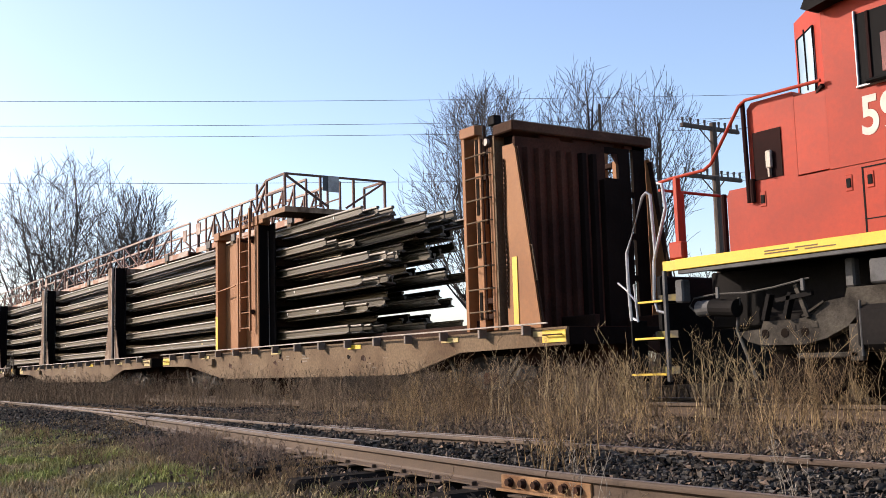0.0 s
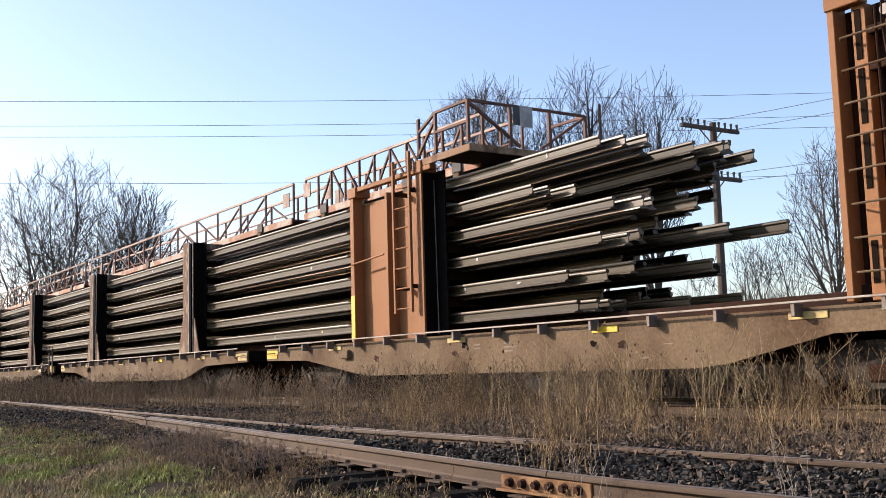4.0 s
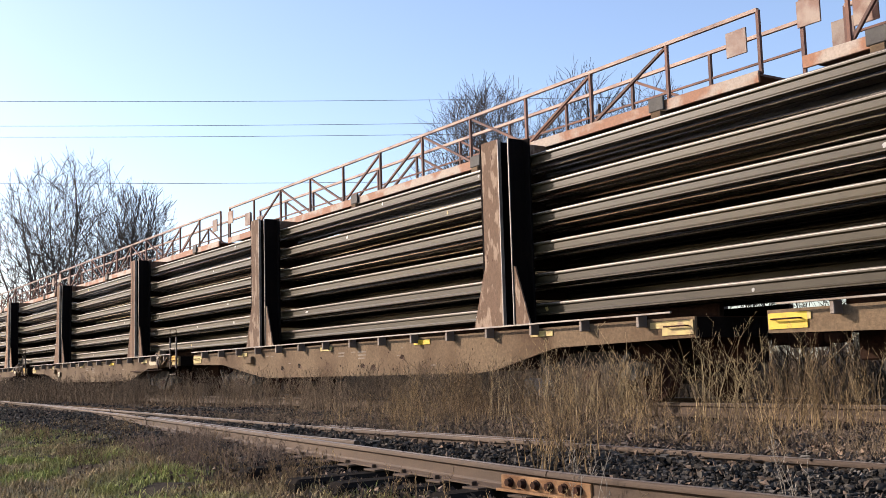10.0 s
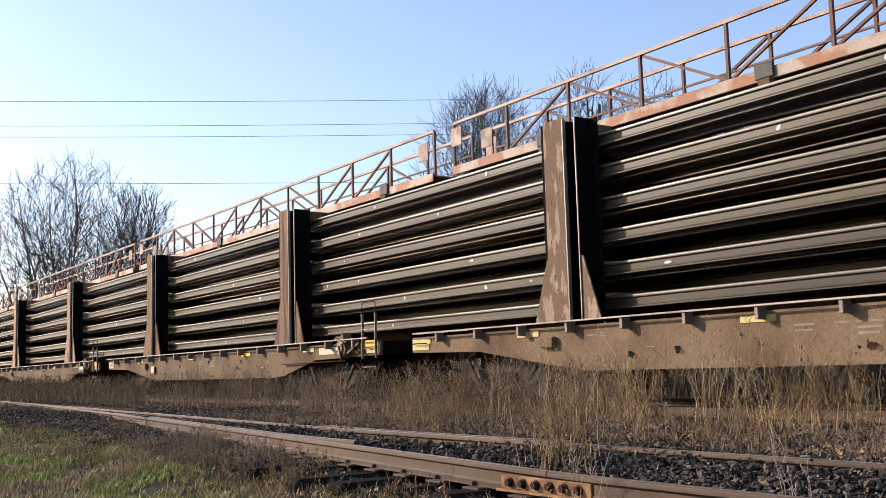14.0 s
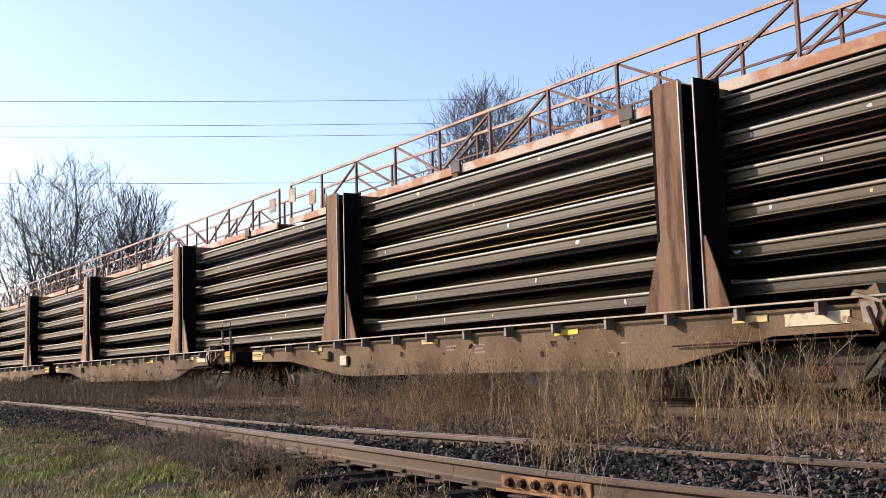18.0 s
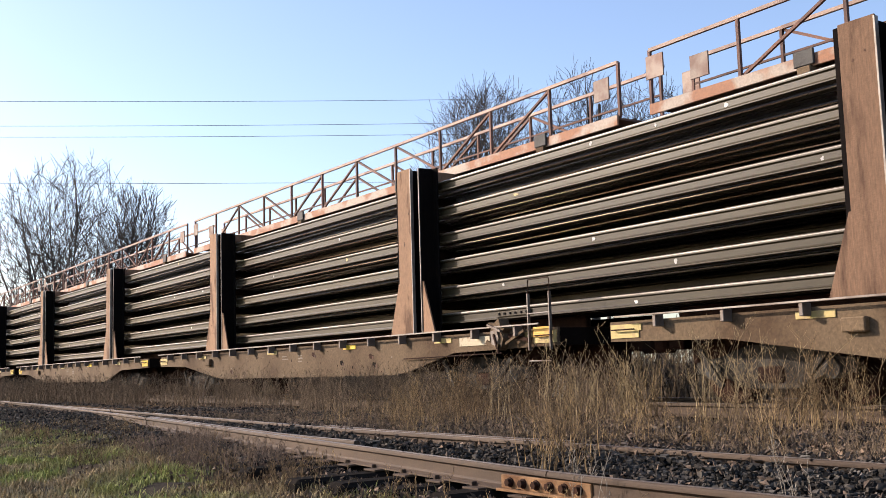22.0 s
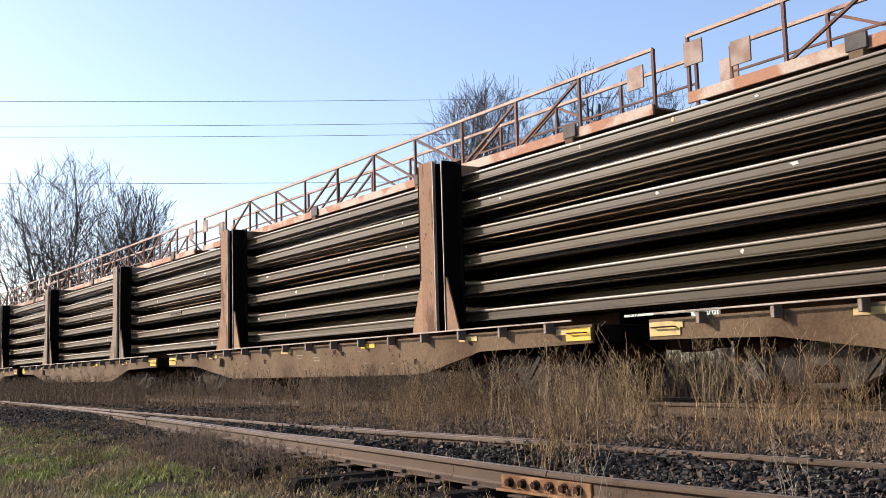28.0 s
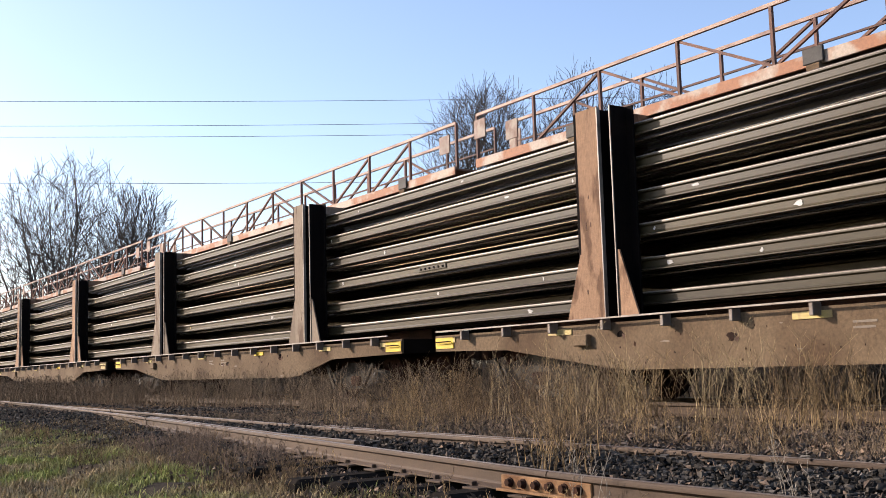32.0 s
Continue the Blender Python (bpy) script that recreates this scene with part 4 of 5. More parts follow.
def load():
    rnd = random.Random(4)
    prof = [(a, h * 1.03) for a, h in RAIL]
    for t in range(6):
        for c in range(12):
            y = SIDE + 0.46 + c * 0.185 + rnd.uniform(-0.015, 0.015)
            if c < 2:
                end = ENDS[t][c]
            else:
                end = ENDS[t][1] + rnd.uniform(-0.2, 0.4) if c == 2 else ENDS[t][1] + rnd.uniform(-0.9, 0.0) if c < 5 else FAR[t] + rnd.uniform(-1.1, 0.1) if c % 3 == 0 or t > 3 else ENDS[t][1] - rnd.uniform(0.0, 0.8)
            lift = 0 if c == 0 else rnd.uniform(-0.065, -0.035) if c == 1 and t > 0 else (-0.055 if c == 2 else -0.115) + rnd.uniform(-0.02, 0.03) if c < 4 and t > 2 else rnd.uniform(0.0, 0.05) if c < 5 and t else rnd.uniform(-0.02, 0.02) if c < 5 else (0.0, 0.13, 0.24)[c % 3] + rnd.uniform(-0.02, 0.02) if t < 4 else rnd.uniform(0.0, 0.05) if t == 4 else rnd.uniform(-0.24, -0.18)
            if t == 0:
                lift = max(lift, 0)
            pts, x = [], end
            while x > -150:
                pts.append((x, y + rnd.uniform(-0.008, 0.008), TIER[t] + lift + (rnd.uniform(-0.004, 0.008) if c < 2 or t < 3 else rnd.uniform(-0.03, 0.04))))
                x -= 4.65
            s = sweep(pts[::-1], prof)
            r = solid("steel_rail", s, STEELSHINE if t > 2 and c in (1, 2, 3) else STEEL, "long brown steel rail lying on the train" if c else "outermost brown steel rail with white paint marks", "rail", "rails loaded on the train")
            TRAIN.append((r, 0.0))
            # thin strip painted as the glint on the near foot tip
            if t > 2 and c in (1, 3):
                part("foot_edge", sweep([(a, b, e) for a, b, e in pts[::-1]], [(-0.0768, -0.001), (-0.060, -0.001), (-0.060, 0.0185), (-0.0768, 0.0155)]), GLINT, r, "painted glint along the rail foot")
            # pale strip painted as the highlight on the head's upper corner
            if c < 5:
                part("rail_head", sweep([(a, b, e + 0.0008) for a, b, e in pts[::-1]], [(-0.0364, 0.166), (-0.0357, 0.172), (-0.0325, 0.1785), (-0.0285, 0.1830), (-0.021, 0.1868), (0.021, 0.1868), (0.021, 0.175), (-0.03, 0.166)]), HEADSHINE, r, "painted highlight along the rail head")
            part("end_face", Shape().prism([(y + a * 0.96, TIER[t] + lift + 0.005 + h * 0.98) for a, h in RAIL], 0, end + 0.001, end + 0.004), CUT, r, "dull cut rail end")
            if c == 0:
                x = end - 1.2
                while x > -100:
                    w = rnd.choice((0.05, 0.06, 0.08, 0.1, 0.17))
                    if rnd.random() < 0.6:
                        part("paint_mark", blot(rnd, x, w, y - 0.0105, TIER[t] + rnd.uniform(0.075, 0.1), rnd.uniform(0.05, 0.1)), WHITE if rnd.random() < 0.8 else PALE, r, "white paint mark")
                    x -= rnd.uniform(1.2, 4.2)
            if t == 0 and c == 0:
                part("orange_mark", blot(rnd, 10.85, 0.2, y - 0.0105, TIER[0] + 0.09, 0.08), ORANGEMARK, r, "orange paint mark")
            if c == 0 and t in (0, 2):
                for x in ((-38.8,) if t == 0 else (-74.0,)):
                    j = part("joint_bar", Shape().box(x - 0.45, x + 0.45, y - 0.034, y - 0.010, TIER[t] + 0.045, TIER[t] + 0.135, 0.006), STEEL, r, "bolted joint bar")
                    for k in range(6):
                        part("bolt", Shape().disc((x - 0.36 + k * 0.144, y - 0.04, TIER[t] + 0.09), 0.022, 1, 0.02, 6), DARK, j)


load()

# ---- the engine ----
def lettering(word, size, parent, at, mat, deep=0.004):
    cu = bpy.data.curves.new("number", "FONT")
    cu.body, cu.size, cu.extrude, cu.offset = word, size, deep, 0.022 * size
    tmp = bpy.data.objects.new("number", cu)
    me = bpy.data.meshes.new_from_object(tmp)
    bpy.data.objects.remove(tmp)
    me.materials.clear()
    me.materials.append(mat)
    return part("road_number", me, None, parent, "white painted road number", at=at)


def engine():
    e = thing("locomotive", "bright red and black diesel locomotive with yellow sill", "locomotive")
    y0, y1 = SIDE - 0.05, SIDE + 3.0
    ym = (y0 + y1) / 2
    L = 41.0
    part("underframe", Shape().box(20.7, L, y0 + 0.75, y1 - 0.75, 0.95, 1.68, 0.02), BLACK, e)
    part("sill_flange", Shape().box(20.82, L, y0 + 0.02, y0 + 0.09, 1.635, 1.685, 0.006), GREY, e, "grey frame flange")
    stripe = part("sill_stripe", Shape().box(20.8, L, y0, y0 + 0.05, 1.69, 1.825, 0.006), YELLOW, e, "yellow sill stripe")
    for i, (x, w) in enumerate(((22.2, 0.34), (22.62, 0.3), (22.2, 0.46), (22.75, 0.4))):
        part("lettering_bar", Shape().box(x, x + w, y0 - 0.004, y0 + 0.001, 1.735 + (0.03 if i < 2 else 0), 1.75 + (0.03 if i < 2 else 0)), BROWNINK, stripe, "small dark lettering")
    part("walkway", Shape().box(20.8, L, y0 + 0.052, y1, 1.69, 1.82), BLACK, e)
    part("end_stripe", Shape().box(20.55, 20.79, y0 + 0.03, y0 + 0.09, 1.69, 1.82, 0.006), YELLOW, e)
    # nose
    yn = y0 + 0.14
    nose = part("nose", Shape().prism([(21.58, 1.83), (21.58, 2.5), (21.62, 2.58), (25.4, 2.58), (25.4, 1.83)], 1, yn, y1 - 0.14), RED, e)
    q = yn - 0.004
    part("panel_seam", Shape().box(23.43, 23.45, q, yn + 0.01, 1.84, 2.54), DARK, nose)
    part("panel_seam", Shape().box(23.43, 25.3, q, yn + 0.01, 2.53, 2.545), DARK, nose)
    part("panel_seam", Shape().box(23.45, 25.3, q, yn + 0.01, 1.98, 1.992), DARK, nose)
    for x, z in ((22.12, 2.40), (23.27, 2.40), (23.53, 2.40)):
        la = part("latch", Shape().box(x - 0.045, x + 0.045, q - 0.004, yn + 0.01, z - 0.09, z + 0.09, 0.008), RED, nose, "recessed door latch")
        part("latch_pull", Shape().box(x - 0.03, x + 0.025, q - 0.012, q - 0.003, z - 0.05, z + 0.05, 0.006), DARK, la)
    part("logo_ring", Shape().tube([(24.0 + 0.19 * cos(a * pi / 12), q - 0.002, 2.12 + 0.13 * sin(a * pi / 12)) for a in range(3, 22)], 0.022, 6), WHITEPAINT, nose, "white painted emblem")
    up = part("upper_nose", Shape().prism([(21.95, 2.58), (21.95, 3.50), (22.02, 3.57), (22.6, 3.57), (22.62, 3.53), (22.62, 2.58)], 1, yn + 0.005, y1 - 0.145), RED, nose)
    # flat plate on the nose, its dark colour standing for a recess in shade
    ob = part("recess_shade_panel", Shape().box(22.02, 22.42, yn - 0.006, yn + 0.02, 2.63, 3.2), DARKRED, up, "flat dark panel painted as a shaded square recess")
    part("recess_lamp", Shape().box(22.215, 22.30, yn - 0.05, yn - 0.006, 2.74, 2.95, 0.012).box(22.245, 22.27, yn - 0.05, yn - 0.006, 2.64, 2.74), EDGE, ob, "pale lamp bracket")
    part("drain_pipe", Shape().tube([(21.93, yn - 0.04, 3.6), (21.95, yn - 0.04, 2.38)], 0.028, 8).tube([(22.0, yn - 0.03, 2.65), (22.0, yn - 0.03, 2.38)], 0.032, 8), DARKRED, nose, "dark pipe beside the nose")
    part("nose_shoulder", Shape().prism([(22.625, yn + 0.005), (23.055, yn - 0.008), (23.055, yn + 0.5), (22.625, yn + 0.5)], 2, 2.60, 3.50), RED, nose)
    # cab with its angled corner
    yc = yn - 0.01
    plan = [(22.33, yc + 0.50), (23.06, yc), (26.2, yc), (26.2, y1 - 0.13), (23.06, y1 - 0.13), (22.33, y1 - 0.63)]
    cab = part("cab", Shape().prism(plan, 2, 2.585, 4.53), RED, e)
    roof = [(22.95, 4.40), (23.02, 4.52), (23.3, 4.64), (26.4, 4.64), (26.4, 4.42), (23.3, 4.40), (23.05, 4.36)]
    part("cab_roof", Shape().prism(roof, 1, y0 - 0.06, y1 + 0.06), BLACK, cab, "black cab roof with overhang")
    # windscreen on the angled corner
    n = Vector((-0.50, -0.73, 0)).normalized()
    a, b = Vector((22.45, yc + 0.418, 0)), Vector((22.88, yc + 0.123, 0))
    s = Shape()
    for k0, k1, lo, hi in ((0, 1, 3.49, 4.28),):
        c0, c1 = a.lerp(b, k0) + n * 0.006, a.lerp(b, k1) + n * 0.006
        d0, d1 = c0 + n * 0.012, c1 + n * 0.012
        s.add([(c0.x, c0.y, lo), (c1.x, c1.y, lo), (c1.x, c1.y, hi), (c0.x, c0.y, hi), (d0.x, d0.y, lo), (d1.x, d1.y, lo), (d1.x, d1.y, hi), (d0.x, d0.y, hi)], [(0, 1, 2, 3), (4, 5, 6, 7), (0, 1, 5, 4), (1, 2, 6, 5), (2, 3, 7, 6), (3, 0, 4, 7)])
    ws = part("windscreen", s, GLASS, cab, "pale reflecting windscreen pane")
    o = n * 0.02
    rim = [a + o + Vector((0, 0, 3.49)), b + o + Vector((0, 0, 3.49)), b + o + Vector((0, 0, 4.28)), a + o + Vector((0, 0, 4.28)), a + o + Vector((0, 0, 3.49))]
    part("window_gasket", Shape().tube(rim, 0.014, 6), BLACK, ws)
    m = (a + b) / 2 + n * 0.03
    part("wiper", Shape().tube([m + Vector((0, 0, 4.32)), m + Vector((0.01, 0, 3.6))], 0.009, 6), BLACK, ws)
    # side window and its inside
    # black panel on the closed cab wall paints the unlit inside
    win = part("side_window", Shape().box(23.5, 25.3, yc - 0.006, yc + 0.01, 3.42, 4.2), DARK, cab, "cab window as a flat panel painted with the dark inside")
    part("window_frame", Shape().box(23.475, 23.5, yc - 0.03, yc + 0.01, 3.4, 4.24, 0.008), SILVER, win)
    part("window_frame", Shape().box(23.62, 23.66, yc - 0.022, yc - 0.004, 3.42, 4.2, 0.006), DARKRED, win)
    part("window_frame", Shape().box(23.46, 25.3, yc - 0.03, yc + 0.01, 3.39, 3.42, 0.008), SILVER, win)
    part("arm_rest", Shape().box(23.6, 25.2, yc - 0.09, yc - 0.03, 3.40, 3.45, 0.02), BLACK, win)
    part("seat_back", Shape().box(23.78, 23.95, yc - 0.02, yc - 0.005, 3.5, 3.92, 0.007), PALERED, win)
    lettering("59", 0.58, cab, Matrix(((0.82, 0, 0, 23.47), (0, 0, -1, yc - 0.001), (0, 1, 0, 2.885), (0, 0, 0, 1))), WHITEPAINT)
    lamp = part("marker_lamp", Shape().tube([(22.68, yc + 0.2, 3.36), (22.68, yc + 0.06, 3.36)], 0.06, 12), RED, cab, "round marker lamp on a bracket")
    part("lens", Shape().disc((22.68, yc + 0.052, 3.36), 0.045, 1, 0.012, 12), WHITEPAINT, lamp)
    part("lamp_bracket", Shape().bar((22.7, yc + 0.12, 3.38), (23.05, yc - 0.02, 3.53), 0.04), DARKRED, lamp)
    part("hood", Shape().box(26.2, L, y0 + 0.6, y1 - 0.6, 1.83, 4.3, 0.06), RED, e)
    part("fuel_tank", Shape().box(28.0, 34, y0 + 0.2, y1 - 0.2, 0.45, 1.2, 0.12), BLACK, e)
    # hand rails
    yr = y0 + 0.07
    pts = [(20.52, yr, 2.85), (20.75, yr, 2.87), (21.30, yr, 2.88), (21.42, yr, 2.94), (21.90, yr, 3.55), (22.0, yr, 3.6), (23.05, yr, 3.58)]
    hr = part("hand_rail", Shape().tube(pts, 0.021, 8), RED, e, "red walkway hand rail")
    part("post", Shape().box(20.79, 20.86, yr - 0.03, yr + 0.05, 1.83, 2.86, 0.008), RED, hr)
    part("post_foot", Shape().box(20.68, 20.92, yr - 0.05, yr + 0.06, 1.83, 2.05, 0.02), RED, hr)
    part("post", Shape().tube([(21.5, yr + 0.1, 1.83), (21.5, yr + 0.1, 2.55)], 0.035, 8), DARKRED, hr)
    part("post", Shape().box(20.5, 20.56, y1 - 0.5, y1 - 0.42, 1.83, 2.8, 0.008), RED, hr)
    part("post", Shape().box(20.3, 20.36, ym - 0.9, ym - 0.82, 1.83, 2.8, 0.008), RED, hr)
    part("cross_rail", Shape().tube([(20.33, yr + 0.2, 2.8), (20.33, y1 - 0.5, 2.8)], 0.02, 8), RED, hr)
    part("grab_iron", Shape().tube([(20.5, yr, 2.85), (20.6, yr - 0.02, 2.82), (20.64, yr - 0.02, 2.5), (20.40, yr - 0.03, 1.85), (20.37, yr - 0.03, 1.35), (20.42, yr - 0.03, 1.2), (20.56, yr, 1.16)], 0.021, 8), SILVER, e, "bare silver grab iron")
    part("grab_iron", Shape().tube([(20.38, yr + 0.02, 1.9), (20.36, yr, 2.72), (20.29, yr, 2.76), (20.22, yr, 2.72), (19.87, yr, 2.0), (19.87, yr, 1.6), (19.90, yr, 1.1)], 0.021, 8), SILVER, e, "bare silver grab iron")
    part("grab_iron", Shape().tube([(19.68, yr, 1.62), (19.85, yr, 1.5), (20.0, yr, 1.35), (20.0, yr, 1.5)], 0.014, 8).tube([(19.98, yr, 1.58), (20.02, yr, 1.08)], 0.014, 8), SILVER, e)
    part("air_hose", Shape().tube([(19.62, yr + 0.3, 1.15), (19.72, yr + 0.3, 1.1), (19.76, yr + 0.3, 0.95), (19.76, yr + 0.3, 0.55)], 0.02, 8), SILVER, e)
    # steps
    for z, xa in ((0.40, 19.93), (0.86, 20.02), (1.33, 20.1)):
        st = part("step", Shape().box(xa, 20.55, y0 + 0.02, y0 + 0.3, z - 0.03, z - 0.005, 0.004), BLACK, e)
        part("step_edge", Shape().box(xa, 20.55, y0, y0 + 0.02, z - 0.022, z + 0.006, 0.004), YELLOW, st, "yellow painted step edge")
        part("riser", Shape().box(xa + 0.08, 20.5, y0 + 0.3, y0 + 0.32, z - 0.03, z + 0.09), WORNYELLOW, st, "worn yellow riser")
    part("step_stringer", Shape().box(20.56, 20.61, y0 + 0.0, y0 + 0.05, 0.3, 1.7, 0.006), GREY, e)
    part("step_stringer", Shape().box(19.9, 19.93, y0 + 0.05, y0 + 0.32, 0.3, 1.1, 0.006), BLACK, e)
    part("pilot", Shape().box(20.1, 20.2, y0 + 0.35, y1 - 0.35, 0.25, 1.68, 0.02), BLACK, e)
    part("jacking_pad", Shape().box(20.72, 20.86, y0 + 0.05, y0 + 0.2, 1.28, 1.57, 0.02), GREY, e)
    part("coupler", Shape().box(19.35, 20.1, ym - 0.1, ym + 0.1, 0.72, 0.95, 0.03).box(19.15, 19.45, ym - 0.16, ym + 0.14, 0.68, 0.98, 0.05), RUST, e)
    # truck
    for base in (21.0, 33.6):
        t = part("truck", Shape().box(base + 0.7, base + 5.2, y0 + 0.55, y1 - 0.55, 0.6, 1.1, 0.05), BLACK, e)
        ya = y0 + 0.34
        o = base + 0.0
        prof = [(o + 0.45, 0.88), (o + 0.6, 0.76), (o + 0.78, 0.71), (o + 1.4, 0.70), (o + 1.7, 0.76), (o + 1.98, 0.88), (o + 2.12, 1.0), (o + 3.6, 1.0), (o + 3.75, 0.88), (o + 4.0, 0.76), (o + 4.3, 0.7), (o + 5.0, 0.7), (o + 5.3, 0.88), (o + 5.2, 1.02), (o + 4.3, 1.02), (o + 4.0, 1.16), (o + 3.75, 1.18), (o + 3.7, 1.3), (o + 2.0, 1.3), (o + 1.97, 1.2), (o + 1.72, 1.17), (o + 1.52, 1.02), (o + 1.3, 0.99), (o + 0.84, 0.99), (o + 0.8, 0.9)]
        fr = part("side_frame", Shape().prism(prof, 1, ya, ya + 0.14), TRUCKGREY, t, "grimy grey cast side frame")
        # flat black discs paint the shade of holes on the uncut frame
        for x in (1.14, 1.42, 1.70):
            part("lightening_hole", Shape().disc((o + x - 0.28, ya - 0.001, 0.84), 0.055, 1, 0.008, 14), BLACKSTEEL, fr)
        part("cast_ribs", Shape().box(o + 1.18, o + 1.3, ya - 0.008, ya + 0.01, 0.86, 0.93, 0.004).box(o + 1.36, o + 1.6, ya - 0.008, ya + 0.01, 0.88, 0.95, 0.004), TRUCKGREY, fr)
        for x in (o + 2.3, o + 3.9):
            part("damper", Shape().tube([(x - 0.12, ya - 0.05, 0.55), (x - 0.12, ya - 0.05, 1.15)], 0.015, 8), GREY, fr)
            part("journal_box", Shape().box(x - 0.2, x + 0.25, ya - 0.06, ya + 0.1, 0.62, 1.1, 0.05), BLACK, fr)
        cyl = part("brake_cylinder", Shape().tube([(o - 0.1, ya - 0.05, 1.2), (o + 0.12, ya - 0.05, 1.2)], 0.1, 14), GREY, t, "pale grey brake cylinder")
        part("cylinder_body", Shape().tube([(o + 0.12, ya - 0.05, 1.2), (o + 0.5, ya - 0.05, 1.17)], 0.11, 14), BLACK, cyl)
        part("brake_pipe", Shape().tube([(o - 0.12, ya - 0.12, 1.17), (o - 0.2, ya - 0.12, 1.24), (o - 0.12, ya - 0.12, 1.33), (o + 0.25, ya - 0.12, 1.36), (o + 0.7, ya - 0.12, 1.34), (o + 1.1, ya - 0.12, 1.37), (o + 1.6, ya - 0.1, 1.44)], 0.012, 6), GRIME, t)
        for x in (0.9, 1.2):
            part("brake_lever", Shape().bar((o + x, ya - 0.04, 1.0), (o + x + 0.1, ya - 0.04, 1.3), 0.09, 0.05), BLACK, t)
        part("brake_lever", Shape().bar((o + 1.1, ya - 0.06, 1.22), (o + 1.6, ya - 0.06, 1.27), 0.05), BLACK, t)
        part("brake_rigging", Shape().bar((o + 1.5, ya - 0.03, 1.0), (o + 1.36, ya - 0.03, 1.38), 0.05).bar((o + 1.42, ya - 0.03, 1.02), (o + 1.72, ya - 0.03, 1.17), 0.025), TRUCKGREY, t)
        part("sand_pipe", Shape().tube([(o + 0.5, ya, 1.3), (o + 0.44, ya, 0.9), (o + 0.7, ya, 0.3)], 0.02, 6), GRIME, t)
        part("brake_shoe", Shape().box(o + 1.3, o + 2.1, ya - 0.02, ya + 0.06, 0.54, 0.6, 0.01).box(o + 2.0, o + 2.16, ya - 0.02, ya + 0.06, 0.5, 0.9, 0.01), TRUCKGREY, t)
        part("strut", Shape().box(o + 2.0, o + 2.12, ya - 0.02, ya + 0.1, 1.3, 1.62, 0.02), GREY, t)
        wheels(e, (o + 0.8 + 0.35, o + 3.0, o + 4.85), 0.51, ENGINEWHEEL)
    part("sand_box", Shape().box(23.45, 24.4, y0 + 0.1, y0 + 0.5, 1.3, 1.56, 0.02), GREY, e)
    for x in (21.25, 22.5):
        part("bolt_bracket", Shape().box(x, x + 0.05, y0 + 0.2, y0 + 0.225, 1.3, 1.44, 0.006), GREY, e)
    TRAIN.append((e, 0.0))
    return e


ENGINEWHEEL = wheel_mesh(0.51, BLACKSTEEL)
engine()

# ---- sleepers, plates and spikes ----
def ties():
    rnd = random.Random(8)
    base = solid("track_bed", Shape().box(-60, 4, 5.0, 7.4, -0.42, -0.36), WOOD, "dark timber sleepers of the yard tracks", "sleepers", "", "structure")
    x, i = 2.8, 0
    while x > -38:
        near = float(line_y(x)) - 0.66 + rnd.uniform(-0.2, 0.25)
        me = Shape().box(-0.115, 0.115, near, 7.55 + rnd.uniform(-0.1, 0.1), -0.42, -0.223 + rnd.uniform(-0.012, 0.003), 0.03).mesh("sleeper", WOOD)
        part("sleeper", me, None, base, at=pose(x, 0, 0, 0, 0, rnd.uniform(-1.5, 1.5)))
        if x > -22:
            for y in (float(line_y(x)), float(mid_y(x))):
                pl = part("tie_plate", Shape().box(x - 0.09, x + 0.09, y - 0.15, y + 0.15, -0.226, -0.2115, 0.003), TRACK, base, "rusty tie plate")
                for k in (-1, 1):
                    part("spike", Shape().box(x - 0.06 + k * 0.03, x - 0.035 + k * 0.03, y + k * 0.066 - 0.02, y + k * 0.066 + 0.02, -0.214, -0.185, 0.004), TRACK, pl)
        x -= 0.56 + rnd.uniform(-0.03, 0.03)
    far = solid("track_bed", Shape().box(-160, 60, MID - 0.8, MID + 0.8, -0.42, -0.36), WOOD, "dark timber sleepers under the train", "sleepers", "", "structure")
    me = Shape().box(-0.115, 0.115, MID - 1.3, MID + 1.3, -0.36, -0.186, 0.015).mesh("sleeper", WOOD)
    for i in range(90):
        part("sleeper", me, None, far, at=pose(4 - i * 0.55, 0, 0, 0, 0, rnd.uniform(-1, 1)))


def joint_bar():
    """Bolted joint of the near rail."""
    x0, x1 = -5.27, -4.44
    y = float(line_y(-4.85)) - 0.02
    j = solid("joint_bar", Shape().box(x0, x1, y - 0.026, y - 0.002, -0.194, -0.110, 0.006), JOINT, "flaky rusty bolted joint bar on the near rail", "joint bar", at=pose(0, 0, 0))
    part("foot_flange", Shape().box(x0, x1, y - 0.066, y - 0.002, -0.206, -0.190, 0.003), JOINT, j)
    for i in range(6):
        x = x0 + 0.1 + i * (x1 - x0 - 0.2) / 5
        b = part("bolt", Shape().disc((x, y - 0.042, -0.152), 0.023, 1, 0.033, 6), RUST, j)
        part("washer", Shape().disc((x, y - 0.030, -0.152), 0.03, 1, 0.01, 12), RUST, b)
    # guard rail inside the near rail, with its open end
    track_rail("guard_rail", [(x, float(line_y(x)) + gap, Z0) for x, gap in ((-8.33, 0.24), (-8.7, 0.20), (-9.3, 0.15), (-10.2, 0.115), (-12.5, 0.11), (-14.5, 0.11), (-16.5, 0.12))], "short rusty guard rail with an open end")
    track_rail("guard_rail", [(x, float(mid_y(x)) + gap, Z0) for x, gap in ((-6.6, 0.2), (-7.1, 0.15), (-8, 0.13), (-9.5, 0.13), (-10.6, 0.15), (-11.2, 0.2))], "short rusty guard rail beside the second rail")


ties()
